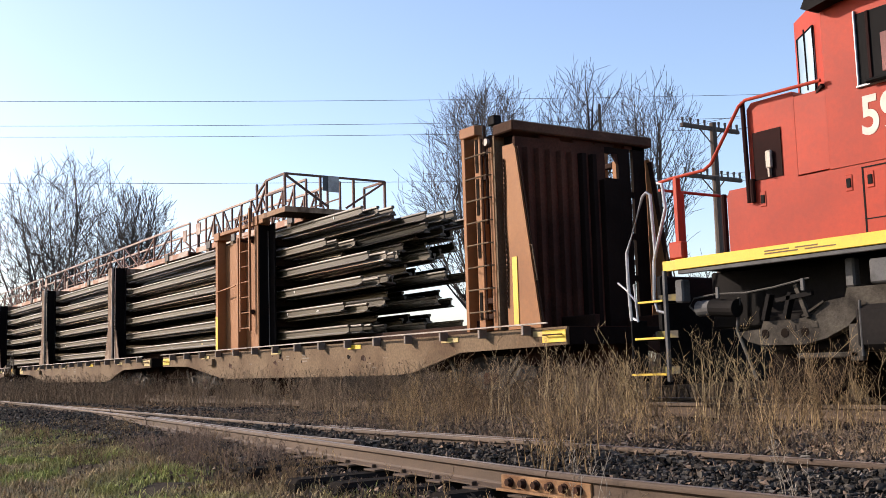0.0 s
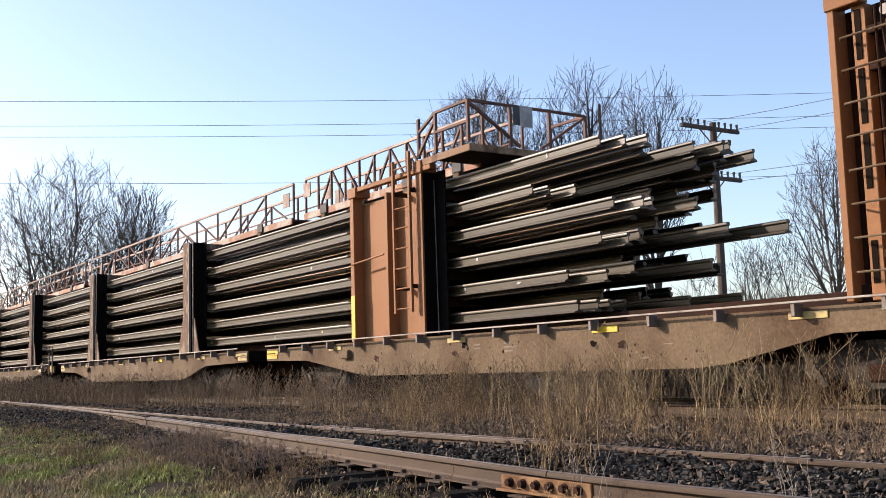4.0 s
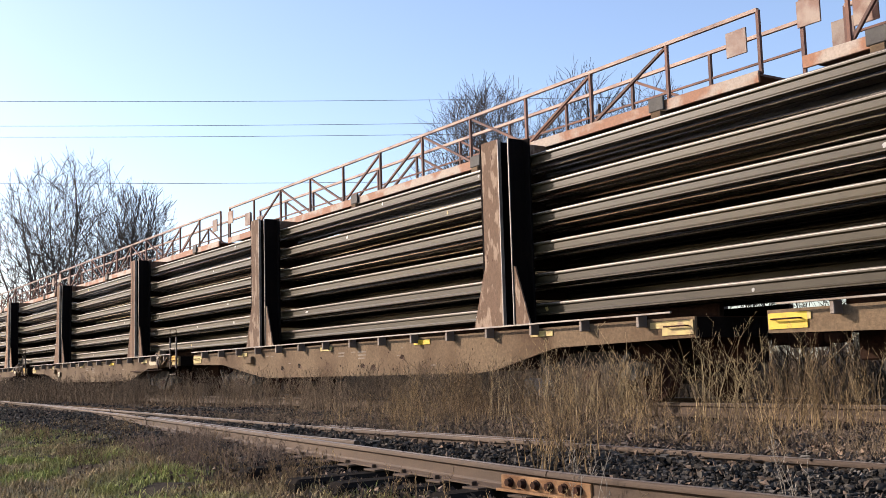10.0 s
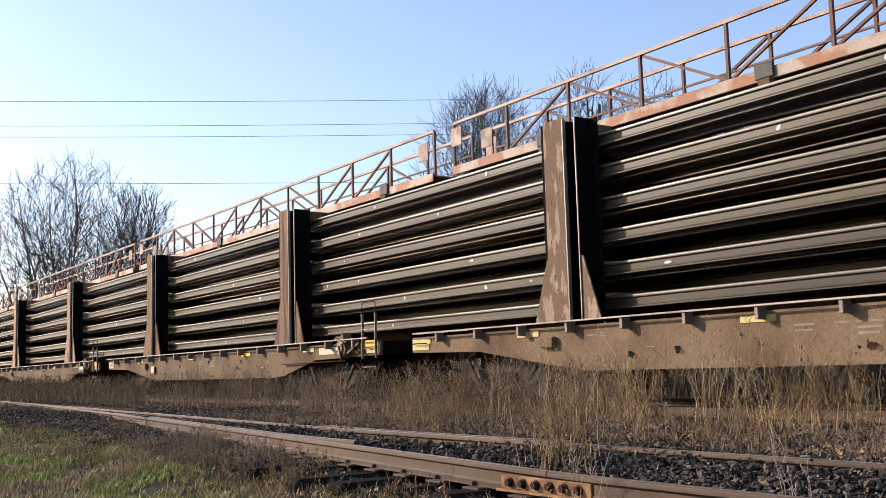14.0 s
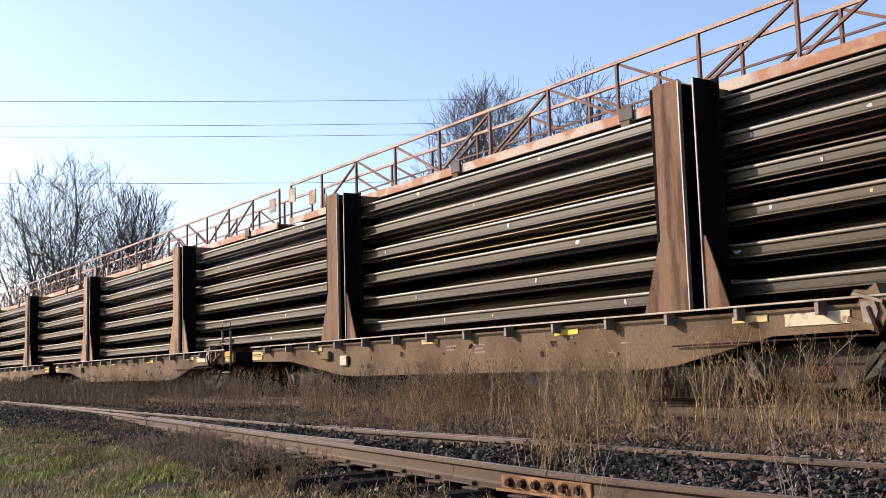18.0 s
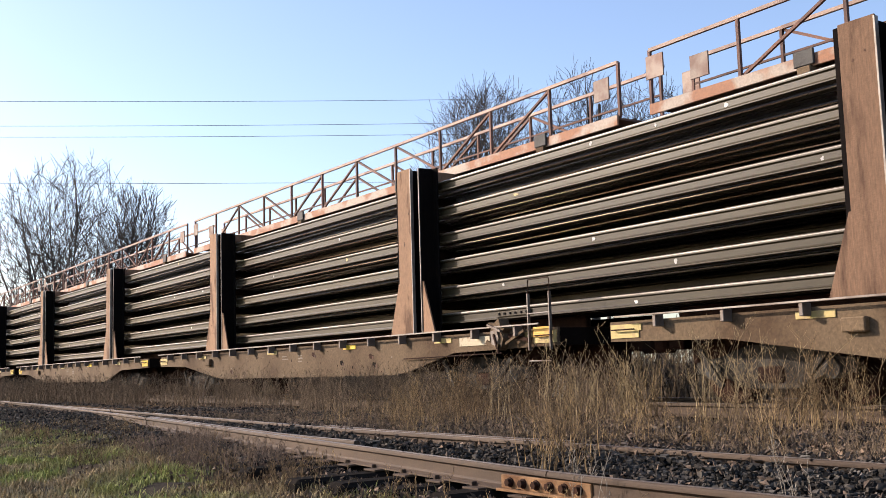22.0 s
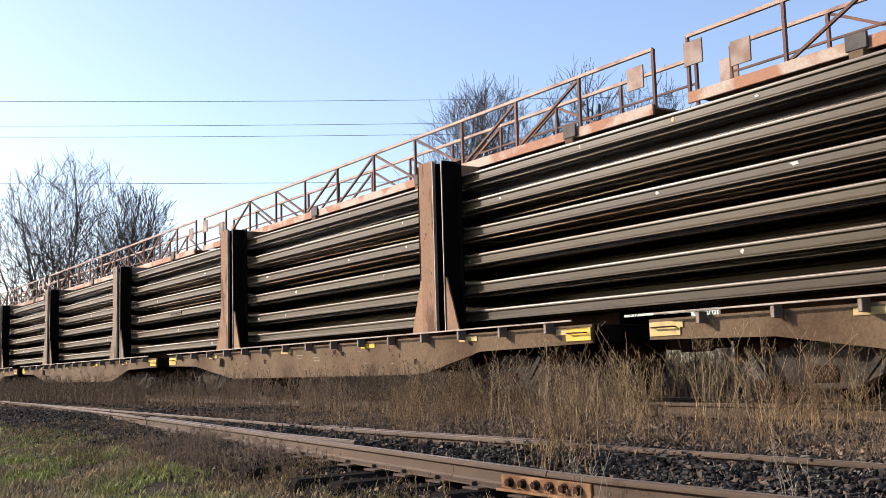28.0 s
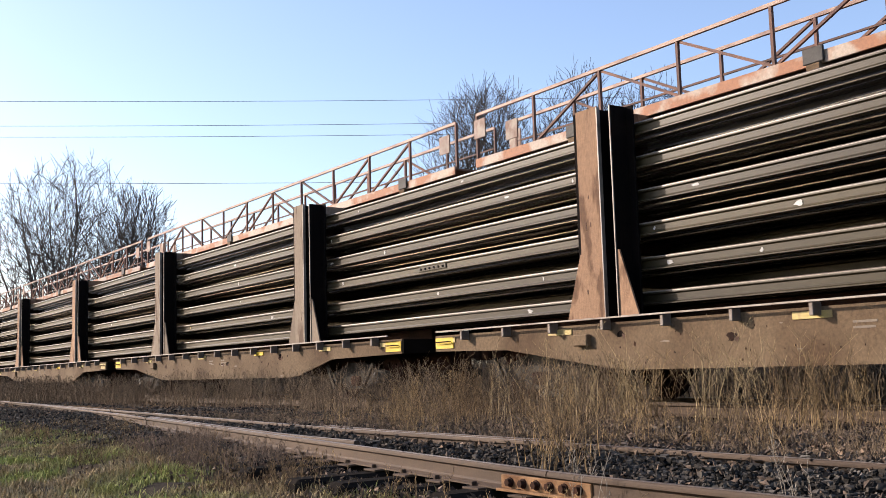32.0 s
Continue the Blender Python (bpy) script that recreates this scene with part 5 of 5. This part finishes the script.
joint_bar()


# ---- ballast ----
def stones():
    rng = np.random.default_rng(3)
    ico = np.array([(x, y, z) for x in (-1, 1) for y in (-1, 1) for z in (-1, 1)]) * 0.75
    fac = np.array([(0, 1, 3), (0, 3, 2), (4, 6, 7), (4, 7, 5), (0, 4, 5), (0, 5, 1), (2, 3, 7), (2, 7, 6), (0, 2, 6), (0, 6, 4), (1, 5, 7), (1, 7, 3)])
    spots = []
    for n, xa, xb, ya, yb in ((64000, -10, -2, 3.2, 8.6), (52000, -22, -10, 3.0, 8.4), (20000, -45, -22, 4.0, 8.6)):
        spots.append(np.stack([rng.uniform(xa, xb, n), rng.uniform(ya, yb, n)], 1))
    spots = np.concatenate(spots)
    near = line_y(spots[:, 0])
    keep = (spots[:, 1] > near - np.interp(-spots[:, 0], (5, 7, 9, 11, 22, 45), (0.2, 0.2, 0.3, 0.9, 1.6, 2.0)) + rng.normal(0, 0.35, len(spots))) & (np.abs(spots[:, 1] - near) > 0.09) & (np.abs(spots[:, 1] - mid_y(spots[:, 0])) > 0.09) & (np.abs(spots[:, 1] - 6.95) > 0.09)
    beyond = np.where((spots[:, 1] > 7.1) & (spots[:, 1] < 7.65), 0.55, 0.16)
    keep &= (spots[:, 1] < 5.75) | (rng.random(len(spots)) < beyond)
    spots = spots[keep]
    n = len(spots)
    size = (rng.gamma(5, 0.0021, n) + 0.006) * np.where(spots[:, 0] < -9, 1.3, 1.0)
    v = ico[None] * (1 + rng.uniform(-0.55, 0.3, (n, 8, 3)))
    a, b = rng.uniform(0, 6.28, n), rng.uniform(0, 6.28, n)
    ca, sa, cb, sb = np.cos(a), np.sin(a), np.cos(b), np.sin(b)
    z, o = np.zeros(n), np.ones(n)
    r1 = np.stack([np.stack([ca, -sa, z], 1), np.stack([sa, ca, z], 1), np.stack([z, z, o], 1)], 1)
    r2 = np.stack([np.stack([o, z, z], 1), np.stack([z, cb, -sb], 1), np.stack([z, sb, cb], 1)], 1)
    v = v * np.array([1.15, 0.9, 0.7])
    v = np.einsum("nij,nkj->nki", np.einsum("nij,njk->nik", r1, r2), v) * size[:, None, None]
    h = np.array([lie(x, y) for x, y in spots])
    mid = np.exp(-((spots[:, 1] - 4.7) / 0.9) ** 2)
    v += np.stack([spots[:, 0], spots[:, 1], h + size * 0.25 + mid * rng.uniform(-0.01, 0.035, n)], 1)[:, None]
    f = fac[None] + 8 * np.arange(n)[:, None, None]
    ob = new("ballast", fast_mesh("ballast", v, f, STONE))
    tagged(ob, "dark grey crushed stone ballast between the rails", "ballast", kind="stuff")


stones()


# ---- dead weeds ----
def weeds(name, mat, label, spots, tall, branch, rng, thick=0.0035):
    """Dry stalks with side shoots; spots: (n, 2) places, tall: heights."""
    n = len(spots)
    base = np.stack([spots[:, 0], spots[:, 1], np.array([lie(a, b) - 0.03 for a, b in spots])], 1)
    lean = rng.normal(0, 0.17, (n, 2)) * np.where(rng.random(n) < 0.14, 3.5, 1.0)[:, None]
    p, q, r0, r1 = [], [], [], []
    pts = [base]
    for k in (1, 2, 3):
        g = base.copy()
        g[:, 2] += tall * k / 3
        g[:, :2] += lean * tall[:, None] * (k / 3) ** 1.6 + rng.normal(0, 0.014, (n, 2)) * tall[:, None] / 0.5
        pts.append(g)
    for k in range(3):
        p.append(pts[k]), q.append(pts[k + 1])
        r0.append(np.full(n, thick * (1 - k * 0.25))), r1.append(np.full(n, thick * (0.75 - k * 0.25) + 0.0006))
    for j in range(branch):
        h = rng.uniform(0.3, 1.0, n)
        seg = np.minimum((h * 3).astype(int), 2)
        w = h * 3 - seg
        arr = np.stack(pts, 1)
        a = arr[np.arange(n), seg] * (1 - w)[:, None] + arr[np.arange(n), seg + 1] * w[:, None]
        ang = rng.uniform(0, 6.28, n)
        ln = tall * rng.uniform(0.07, 0.22, n) * (1.25 - h * 0.7)
        wide = rng.uniform(0.3, 0.9, n) * ln
        b = a + np.stack([np.cos(ang) * wide, np.sin(ang) * wide, ln * rng.uniform(0.3, 1.0, n)], 1)
        p.append(a), q.append(b), r0.append(np.full(n, thick * 0.5)), r1.append(np.full(n, thick * 0.3))
        # seed head: a short fat tuft at the tip
        c = b + np.stack([np.cos(ang) * 0.01, np.sin(ang) * 0.01, rng.uniform(0.01, 0.03, n)], 1)
        p.append(b), q.append(c), r0.append(np.full(n, thick * rng.uniform(0.5, 1.1))), r1.append(np.full(n, thick * 0.3))
    v, f = twigs(np.concatenate(p), np.concatenate(q), np.concatenate(r0), np.concatenate(r1))
    ob = new(name, fast_mesh(name, v, f, mat))
    return tagged(ob, label, "weeds", kind="stuff")


def clumped(rng, n, x0, x1, y0, y1, clumps, spread):
    c = np.stack([rng.uniform(x0, x1, clumps), rng.uniform(y0, y1, clumps)], 1)
    s = c[rng.integers(0, clumps, n)] + rng.normal(0, spread, (n, 2)) * np.array([1.0, 0.6])
    return s


rng = np.random.default_rng(12)
s = clumped(rng, 1150, -14.5, -2.0, 7.7, 9.2, 46, 0.2)
s = s[rng.random(len(s)) < np.clip((s[:, 0] + 15.5) / 5, 0.15, 1)]
s = s[s[:, 1] < 9.45]
g = clumped(rng, 150, -10.5, -2.0, 7.4, 9.1, 22, 0.15)
weeds("golden_weeds", GOLDWEED, "tall golden dry stalks along the track", g, 0.5 + 0.68 * rng.beta(1.6, 2.0, len(g)), 12, rng, 0.0030)
weeds("tall_weeds", WEED, "tall dead brown weeds along the track", s, 0.25 + 0.72 * rng.beta(1.4, 2.2, len(s)), 10, rng, 0.0034)
s = clumped(rng, 9000, -16.0, -2.0, 5.65, 9.6, 700, 0.2)
weeds("dead_stalks", BUSH, "low tangle of dead brown stalks over the ground", s, rng.gamma(3, 0.022, len(s)) + 0.02, 4, rng, 0.0024)
s = clumped(rng, 380, -12.0, -2.5, 5.7, 7.2, 30, 0.16)
weeds("dead_weeds", WEED, "dead brown weeds between the yard rails", s, rng.uniform(0.12, 0.45, len(s)), 8, rng, 0.003)
s = np.array([(-6.1, 5.05), (-5.75, 4.85), (-6.4, 5.2)])[rng.integers(0, 3, 60)] + rng.normal(0, 0.15, (60, 2))
weeds("weed_clump", WEED, "clump of tall dead weeds beside the near rail", s, rng.uniform(0.3, 0.72, 60), 9, rng, 0.0035)
s = np.array([(-4.35, 3.75), (-4.9, 4.2), (-5.1, 4.35), (-3.7, 4.6)])[rng.integers(0, 4, 14)] + rng.normal(0, 0.06, (14, 2))
weeds("bare_stalks", PALEWEED, "pale bare stalks growing beside the near rail", s, rng.uniform(0.2, 0.42, 14), 5, rng, 0.003)
s = clumped(rng, 2300, -34.0, -9.0, 7.8, 9.3, 110, 0.4)
s = s[s[:, 1] < 9.45]
weeds("low_weeds", BUSH, "dull brown dead weeds along the track", s, rng.uniform(0.35, 0.85, len(s)), 6, rng, 0.0045)
s = clumped(rng, 3200, -75.0, -33, 7.2, 9.3, 140, 0.9)
s = s[s[:, 1] < 9.45]
weeds("far_weeds", BUSH, "dull brown dead weeds along the track", s, rng.uniform(0.45, 0.9, len(s)), 5, rng, 0.009)
s = clumped(rng, 2600, -20.0, -3.5, 2.9, 5.2, 130, 0.2)
s = s[s[:, 1] < line_y(s[:, 0]) - 0.15]
weeds("low_dead_stalks", WEED, "low tangle of dead stalks beside the sleepers", s, rng.uniform(0.05, 0.22, len(s)), 5, rng, 0.0025)

s = clumped(rng, 900, -12.5, -7.5, 3.6, 4.6, 30, 0.18)
s = s[s[:, 1] < line_y(s[:, 0]) - 0.1]
weeds("bramble_stalks", LITTER, "red-brown dead bramble tangle beside the near rail", s, rng.uniform(0.08, 0.26, len(s)), 7, rng, 0.0032)
s = clumped(rng, 3600, -45.0, 6, 14.5, 20.0, 140, 0.7)
weeds("bank_weeds", BUSH, "dark dead weeds on the bank behind the track", s, rng.uniform(1.0, 2.0, len(s)), 9, rng, 0.018)
s = clumped(rng, 2500, -170.0, -30, 14.0, 24.0, 140, 1.5)
weeds("bank_weeds", BUSH, "dark dead weeds on the bank behind the track", s, rng.uniform(1.2, 2.3, len(s)), 6, rng, 0.03)


def turf():
    rng = np.random.default_rng(21)
    n = 330000
    x = -2.8 - rng.gamma(2.2, 4.0, n)
    y = rng.uniform(0.2, 4.6, n)
    lim = line_y(x) - np.interp(-x, (4, 6.8, 8.5, 10, 13, 16, 22, 45), (0.75, 0.75, 0.95, 1.1, 1.0, 1.1, 1.6, 2.2)) + 0.1 * np.sin(x * 1.7)
    dens = np.array([noise.noise(Vector((a * 0.9, b * 1.3, 3))) + 0.6 * noise.noise(Vector((a * 3.1, b * 3.1, 7))) for a, b in zip(x, y)])
    keep = (y < lim + rng.normal(0, 0.18, n)) & (dens > -0.3 + rng.normal(0, 0.12, n)) & (x > -45)
    tuft = 1 + np.clip(dens[keep], 0, 1) * 1.1
    x, y = x[keep], y[keep]
    n = len(x)
    z = np.array([lie(a, b) for a, b in zip(x, y)]) - 0.01
    ang = rng.uniform(0, 6.28, n)
    h = (rng.gamma(4, 0.0078, n) + 0.008) * tuft
    w = 0.0032 + 0.0013 * np.clip(-x - 5, 0, 25) / 5
    bend = rng.uniform(0.1, 0.9, n) * h
    d = np.stack([np.cos(ang), np.sin(ang), np.zeros(n)], 1)
    s = np.stack([-np.sin(ang), np.cos(ang), np.zeros(n)], 1) * w[:, None]
    p = np.stack([x, y, z], 1)
    m = p + d * (bend * 0.35)[:, None] + np.array([0, 0, 1.0]) * (h * 0.62)[:, None]
    t = p + d * bend[:, None] + np.array([0, 0, 1.0]) * h[:, None]
    v = np.stack([p - s, p + s, m - s * 0.8, m + s * 0.8, t], 1).reshape(-1, 3)
    f = (np.array([(0, 1, 3), (0, 3, 2), (2, 3, 4)])[None] + 5 * np.arange(n)[:, None, None])
    ob = new("grass", fast_mesh("grass", v, f, GRASS))
    tagged(ob, "patchy green and straw-coloured grass on the verge", "grass", kind="stuff")


turf()


def litter():
    """Curled dead leaves and bits of stalk lying along the near rail."""
    rng = np.random.default_rng(33)
    n = 24000
    x = -3.0 - rng.gamma(2.0, 4.0, n)
    base = line_y(x)
    y = base - 0.12 - rng.gamma(1.6, 0.3, n)
    back = rng.random(n) < 0.72
    y = np.where(back, rng.uniform(4.1, 9.0, n), y)
    keep = x > -34
    x, y = x[keep], y[keep]
    n = len(x)
    z = np.array([lie(a, b) for a, b in zip(x, y)]) + rng.uniform(0.0, 0.05, n)
    r = rng.uniform(0.012, 0.035, n)
    u = rng.normal(0, 1, (n, 3))
    u /= np.linalg.norm(u, axis=1)[:, None]
    w = np.cross(u, rng.normal(0, 1, (n, 3)))
    w /= np.linalg.norm(w, axis=1)[:, None]
    c = np.stack([x, y, z], 1)
    k = np.cross(u, w) * 0.4
    u, w, k = u * r[:, None], w * (r * rng.uniform(0.25, 0.7, n))[:, None], k * r[:, None]
    v = np.stack([c - u, c + w + k, c + u, c - w + k, c - k * 0.4], 1).reshape(-1, 3)
    f = np.array([(0, 1, 4), (1, 2, 4), (2, 3, 4), (3, 0, 4)])[None] + 5 * np.arange(n)[:, None, None]
    tagged(new("leaf_litter", fast_mesh("leaf_litter", v, f, LITTER)), "brown dead leaves and stalks beside the sleepers", "leaf litter", kind="stuff")


litter()

# ---- trees, poles and wires behind the train ----
def bare_tree(seed, height, half, stems, clear=0.25, fan=0.6, twig=0.011, gap=1.0, low=0.12):
    """Trunk and crown of a leafless tree standing at the origin: stems part at the clear height and fan out into a domed crown
    of the given half width; every limb bears finer ones that reach for the edge of the crown."""
    rnd = random.Random(seed)
    wood, fine = [], []
    base = Vector((0, 0, height * clear))
    mid = height * (low + (1 - low) * 0.45)

    def inside(p):
        wide = half if p.z > mid else half * (0.5 + 0.5 * max(p.z, 0) / mid)
        up = max(p.z - mid, 0) / (height - mid)
        return (p.x * p.x + p.y * p.y) / wide ** 2 + up * up

    def room(p, d):
        """How far the crown goes on from p along d."""
        k = 0.0
        while k < height and inside(p + d * (k + 0.4)) < 1:
            k += 0.4
        return k + 0.25

    def grow(p, d, reach, r, level):
        step = (0.7, 0.42, 0.36, 0.3)[level]
        n = max(2, int(reach / step))
        az = rnd.uniform(0, 6.28)
        wander = (0.045, 0.055, 0.065, 0.08)[level]
        for k in range(n):
            out = (p - base * 0.8).normalized()
            d = (d + Vector((rnd.gauss(0, wander), rnd.gauss(0, wander), rnd.gauss(0, wander * 0.7))) + out * 0.03 + Vector((0, 0, 0.035))).normalized()
            q = p + d * (reach / n)
            r2 = max(r * (1 - 1.1 / (n - k + 0.6)) if k > n - 4 else r * (1 - 0.9 / n), twig * 0.5)
            (wood if level < 2 else fine).append((p.copy(), q.copy(), r, r2))
            p, r = q, r2
            if level < 3 and (level or k > 0):
                for j in range((1, 1 if (k % 2 or k > n - 3) and rnd.random() < 1.25 / gap else 0, 1 if rnd.random() < 0.8 / gap else 0)[level]):
                    az += 2.4 + rnd.uniform(-0.6, 0.6)
                    side = Matrix.Rotation(az, 3, d) @ d.orthogonal().normalized()
                    ang = rnd.uniform(0.42, 0.8)
                    e = (d * cos(ang) + side * sin(ang)).normalized()
                    if e.z < -0.1:
                        e.z *= -0.5
                    e.normalize()
                    far = room(p, e)
                    more = (min(far, 6.0) * rnd.uniform(0.5, 0.95), min(far, 2.6) * rnd.uniform(0.45, 0.95), min(far, 1.3) * rnd.uniform(0.4, 1.0))[level]
                    if more > 0.25:
                        grow(p, e, more, max(r * rnd.uniform(0.5, 0.7), twig), level + 1)
        if level in (1, 2):
            for j in range(1 if level == 2 else 3):
                e = (d + Vector((rnd.gauss(0, 0.35), rnd.gauss(0, 0.35), rnd.gauss(0, 0.3)))).normalized()
                grow(p, e, rnd.uniform(0.45, 1.0), twig, 3)

    thick = height * 0.017
    if clear > 0.02:
        knee = base + Vector((rnd.uniform(-0.15, 0.15), rnd.uniform(-0.15, 0.15), 0))
        wood.append((Vector((0, 0, -0.4)), knee * 0.5, thick * 1.25, thick * 1.05))
        wood.append((knee * 0.5, knee, thick * 1.05, thick * 0.95))
    else:
        knee = Vector((0, 0, -0.3))
    for s in range(stems):
        a = 2 * pi * s / stems + rnd.uniform(-0.35, 0.35)
        lean = 0.05 if s == 0 else fan * rnd.uniform(0.2, 1.15)
        d = Vector((cos(a) * lean, sin(a) * lean, 1)).normalized()
        grow(knee + (Vector((cos(a), sin(a), 0)) * 0.35 if clear <= 0.02 else Vector((0, 0, 0))), d, max(room(knee + d * 0.5, d), 2.0) * rnd.uniform(0.93, 1.05), thick * rnd.uniform(0.6, 0.8) / max(stems, 3) ** 0.2, 0)
    out = []
    for sticks in (wood, fine):
        v, f = twigs([s[0] for s in sticks], [s[1] for s in sticks], [max(s[2], twig) for s in sticks], [max(s[3], twig * 0.6) for s in sticks])
        out.append((v, f))
    return out


def plant_tree(meshes, x, y, z=-0.5, turn=0, label=""):
    t = thing("bare_tree", label, "tree", "bare trees behind the tracks", at=pose(x, y, z, 0, 0, turn))
    part("trunk", meshes[0], None, t)
    part("crown", meshes[1], None, t)
    return t


def tree_meshes(*a, **k):
    (v, f), (w, g) = bare_tree(*a, **k)
    return fast_mesh("trunk", v, f, BARK), fast_mesh("crown", w, g, BARK)


def spot(px, z):
    """A place z metres ahead of the camera, where the bearing px (share of the picture's width from its middle) meets it."""
    a = radians(33.571)
    f = Vector((-cos(a), sin(a), 0))
    r = Vector((sin(a), cos(a), 0))
    return f * z + r * (px * z * 2 * math.tan(radians(45.84 / 2)))


WIDE = tree_meshes(5, 16.8, 6.6, 13, clear=0.0, fan=0.62, twig=0.019, low=0.1, gap=1.0)
SLIM = tree_meshes(31, 15.3, 4.2, 6, clear=0.2, fan=0.5, twig=0.018, gap=1.15)
BROAD = tree_meshes(9, 15.0, 4.5, 11, clear=0.12, fan=0.55, twig=0.011, gap=0.8)
VASE = tree_meshes(17, 15.6, 3.2, 7, clear=0.28, fan=0.45, twig=0.011, gap=0.75)
LIGHT = tree_meshes(41, 13.6, 3.1, 7, clear=0.24, fan=0.5, twig=0.011, gap=0.75)
SHRUB = tree_meshes(23, 7.5, 3.2, 8, clear=0.0, fan=0.8, twig=0.013, gap=1.3)
for me, px, z, turn, lab in ((WIDE, -0.424, 74, 0, "wide leafless tree with dense fine twigs"), (SLIM, -0.350, 77, 40, "leafless tree beside a wider one"), (SHRUB, -0.285, 84, 0, "small leafless tree top behind the train"),
                            (BROAD, 0.052, 51, 0, "broad leafless tree with dense twigs behind the train"), (VASE, 0.170, 50, 90, "tall leafless tree with upright limbs behind the train"), (LIGHT, 0.243, 46, 30, "slender leafless tree near the telegraph pole"),
                            (LIGHT, 0.098, 56, 200, "slender leafless tree behind the train"), (SHRUB, 0.33, 58, 30, "low leafless tree near the telegraph pole"),
                            (SHRUB, 0.40, 54, 170, "leafless shrub beyond the telegraph pole"), (LIGHT, 0.445, 59, 10, "leafless tree beyond the telegraph pole")):
    p = spot(px, z)
    plant_tree(me, p.x, p.y, turn=turn, label=lab)


def telegraph_pole(px, z, top, label, arms=((0.2, 1.3), (1.8, 1.3)), r=0.14, lean=0.0):
    p = spot(px, z)
    t = thing("telegraph_pole", label, "pole", at=pose(p.x, p.y, -0.6))
    part("shaft", Shape().tube([(0, 0, 0), (lean * 0.5, 0, top / 2), (lean, 0, top)], r * 1.15, 10, r * 0.8), POLE, t)
    a = radians(33.571)
    d = Vector((sin(a), cos(a), 0)) * cos(radians(33)) + Vector((-cos(a), sin(a), 0)) * sin(radians(33))
    for drop, half in arms:
        h = top - drop
        arm = part("crossarm", Shape().bar(d * -half + Vector((0, -0.12, h)), d * half + Vector((0, -0.12, h)), 0.10, 0.12), POLE, t, "dark timber crossarm")
        for k in (-0.95, -0.68, -0.42, -0.2, 0.3, 0.52, 0.74, 0.95):
            b = d * (half * k) + Vector((0, -0.12, h + 0.05))
            part("insulator", Shape().tube([b, b + Vector((0, 0, 0.1)), b + Vector((0, 0, 0.12)), b + Vector((0, 0, 0.2))], 0.03, 6, 0.045), WIRE, arm)
        for k in (-1, 1):
            part("brace", Shape().bar(d * (half * 0.4 * k) + Vector((0, -0.12, h - 0.04)), Vector((0, -0.08, h - 0.5)), 0.03), POLE, t)
    return p, d, top


pole_at, arm_way, pole_top = telegraph_pole(0.3145, 33, 8.75, "weathered wooden telegraph pole with two crossarms")
telegraph_pole(0.185, 60, 16.3, "slender wooden pole among bare trees", arms=(), r=0.11)


def wires():
    a = radians(33.571)
    f, r = Vector((-cos(a), sin(a), 0)), Vector((sin(a), cos(a), 0))
    for z0, zr, sag in ((29.1, 26.3, 1.0), (26.5, 24.0, 0.9), (25.4, 22.9, 0.9), (20.8, 18.0, 0.8)):
        s = Shape()
        pts = []
        for i in range(25):
            k = i / 24
            p = f * 100 + r * (-75 + 150 * k)
            pts.append((p.x, p.y, z0 + (zr - z0) * k - sag * 4 * k * (1 - k)))
        s.tube(pts, 0.022, 5)
        solid("overhead_wire", s, WIRE, "thin dark overhead wire against the sky", "wire", "overhead wires")
    for h, k in ((8.3, -0.9), (8.3, 0.5), (6.65, -0.6), (6.65, 0.7)):
        s = Shape()
        b = Vector((pole_at.x, pole_at.y, h - 0.35)) + arm_way * 1.25 * k
        pts = []
        for i in range(13):
            e = i / 12
            q = b + Vector((38, 3.0, 0.4)) * e
            q.z -= 0.7 * 4 * e * (1 - e)
            pts.append(q)
        s.tube(pts, 0.008, 5)
        solid("telegraph_wire", s, WIRE, "thin wire strung from the telegraph pole", "wire", "telegraph wires")

    for side in (-75, 75):
        p = f * 100 + r * side
        m = thing("wire_pole", "tall slender pole carrying the overhead wires", "pole", "wire poles", at=pose(p.x, p.y, -0.6))
        part("shaft", Shape().tube([(0, 0, 0), (0, 0, 15), (0, 0, 30.4)], 0.35, 10, 0.18), POLE, m)
        for z in (29.7, 27.1, 26.0, 21.4) if side < 0 else (26.9, 24.6, 23.5, 18.6):
            part("bracket", Shape().bar((-0.4, 0, z - 0.08), (0.4, 0, z - 0.08), 0.1), POLE, m)


wires()
for x, y, half, tall in ((-15.6, 12.8, 0.2, 0.66), (-16.3, 12.85, 0.14, 0.68)):
    solid("concrete_block", Shape().box(-half, half, -0.16, 0.16, 0, tall, 0.04), PALESTONE, "pale weathered concrete block standing beyond the track", "block", "blocks beyond the track", at=pose(x, y, -0.37, 0, 0, 20))


def motions():
    """The train rolls along its track; the wheel sets turn with it."""
    for ob, off in TRAIN:
        walk(ob, [(t, pose(way(t) + off, 0, 0)) for t in range(33)])
    for w, x, r in WHEELS:
        rows = []
        for i in range(241):
            t = i * 4 / 30
            rows.append((t, pose(w.location.x, w.location.y, w.location.z) @ Matrix.Rotation((way(t) - WAY[0]) / r, 4, "Y")))
        walk(w, rows)


motions()
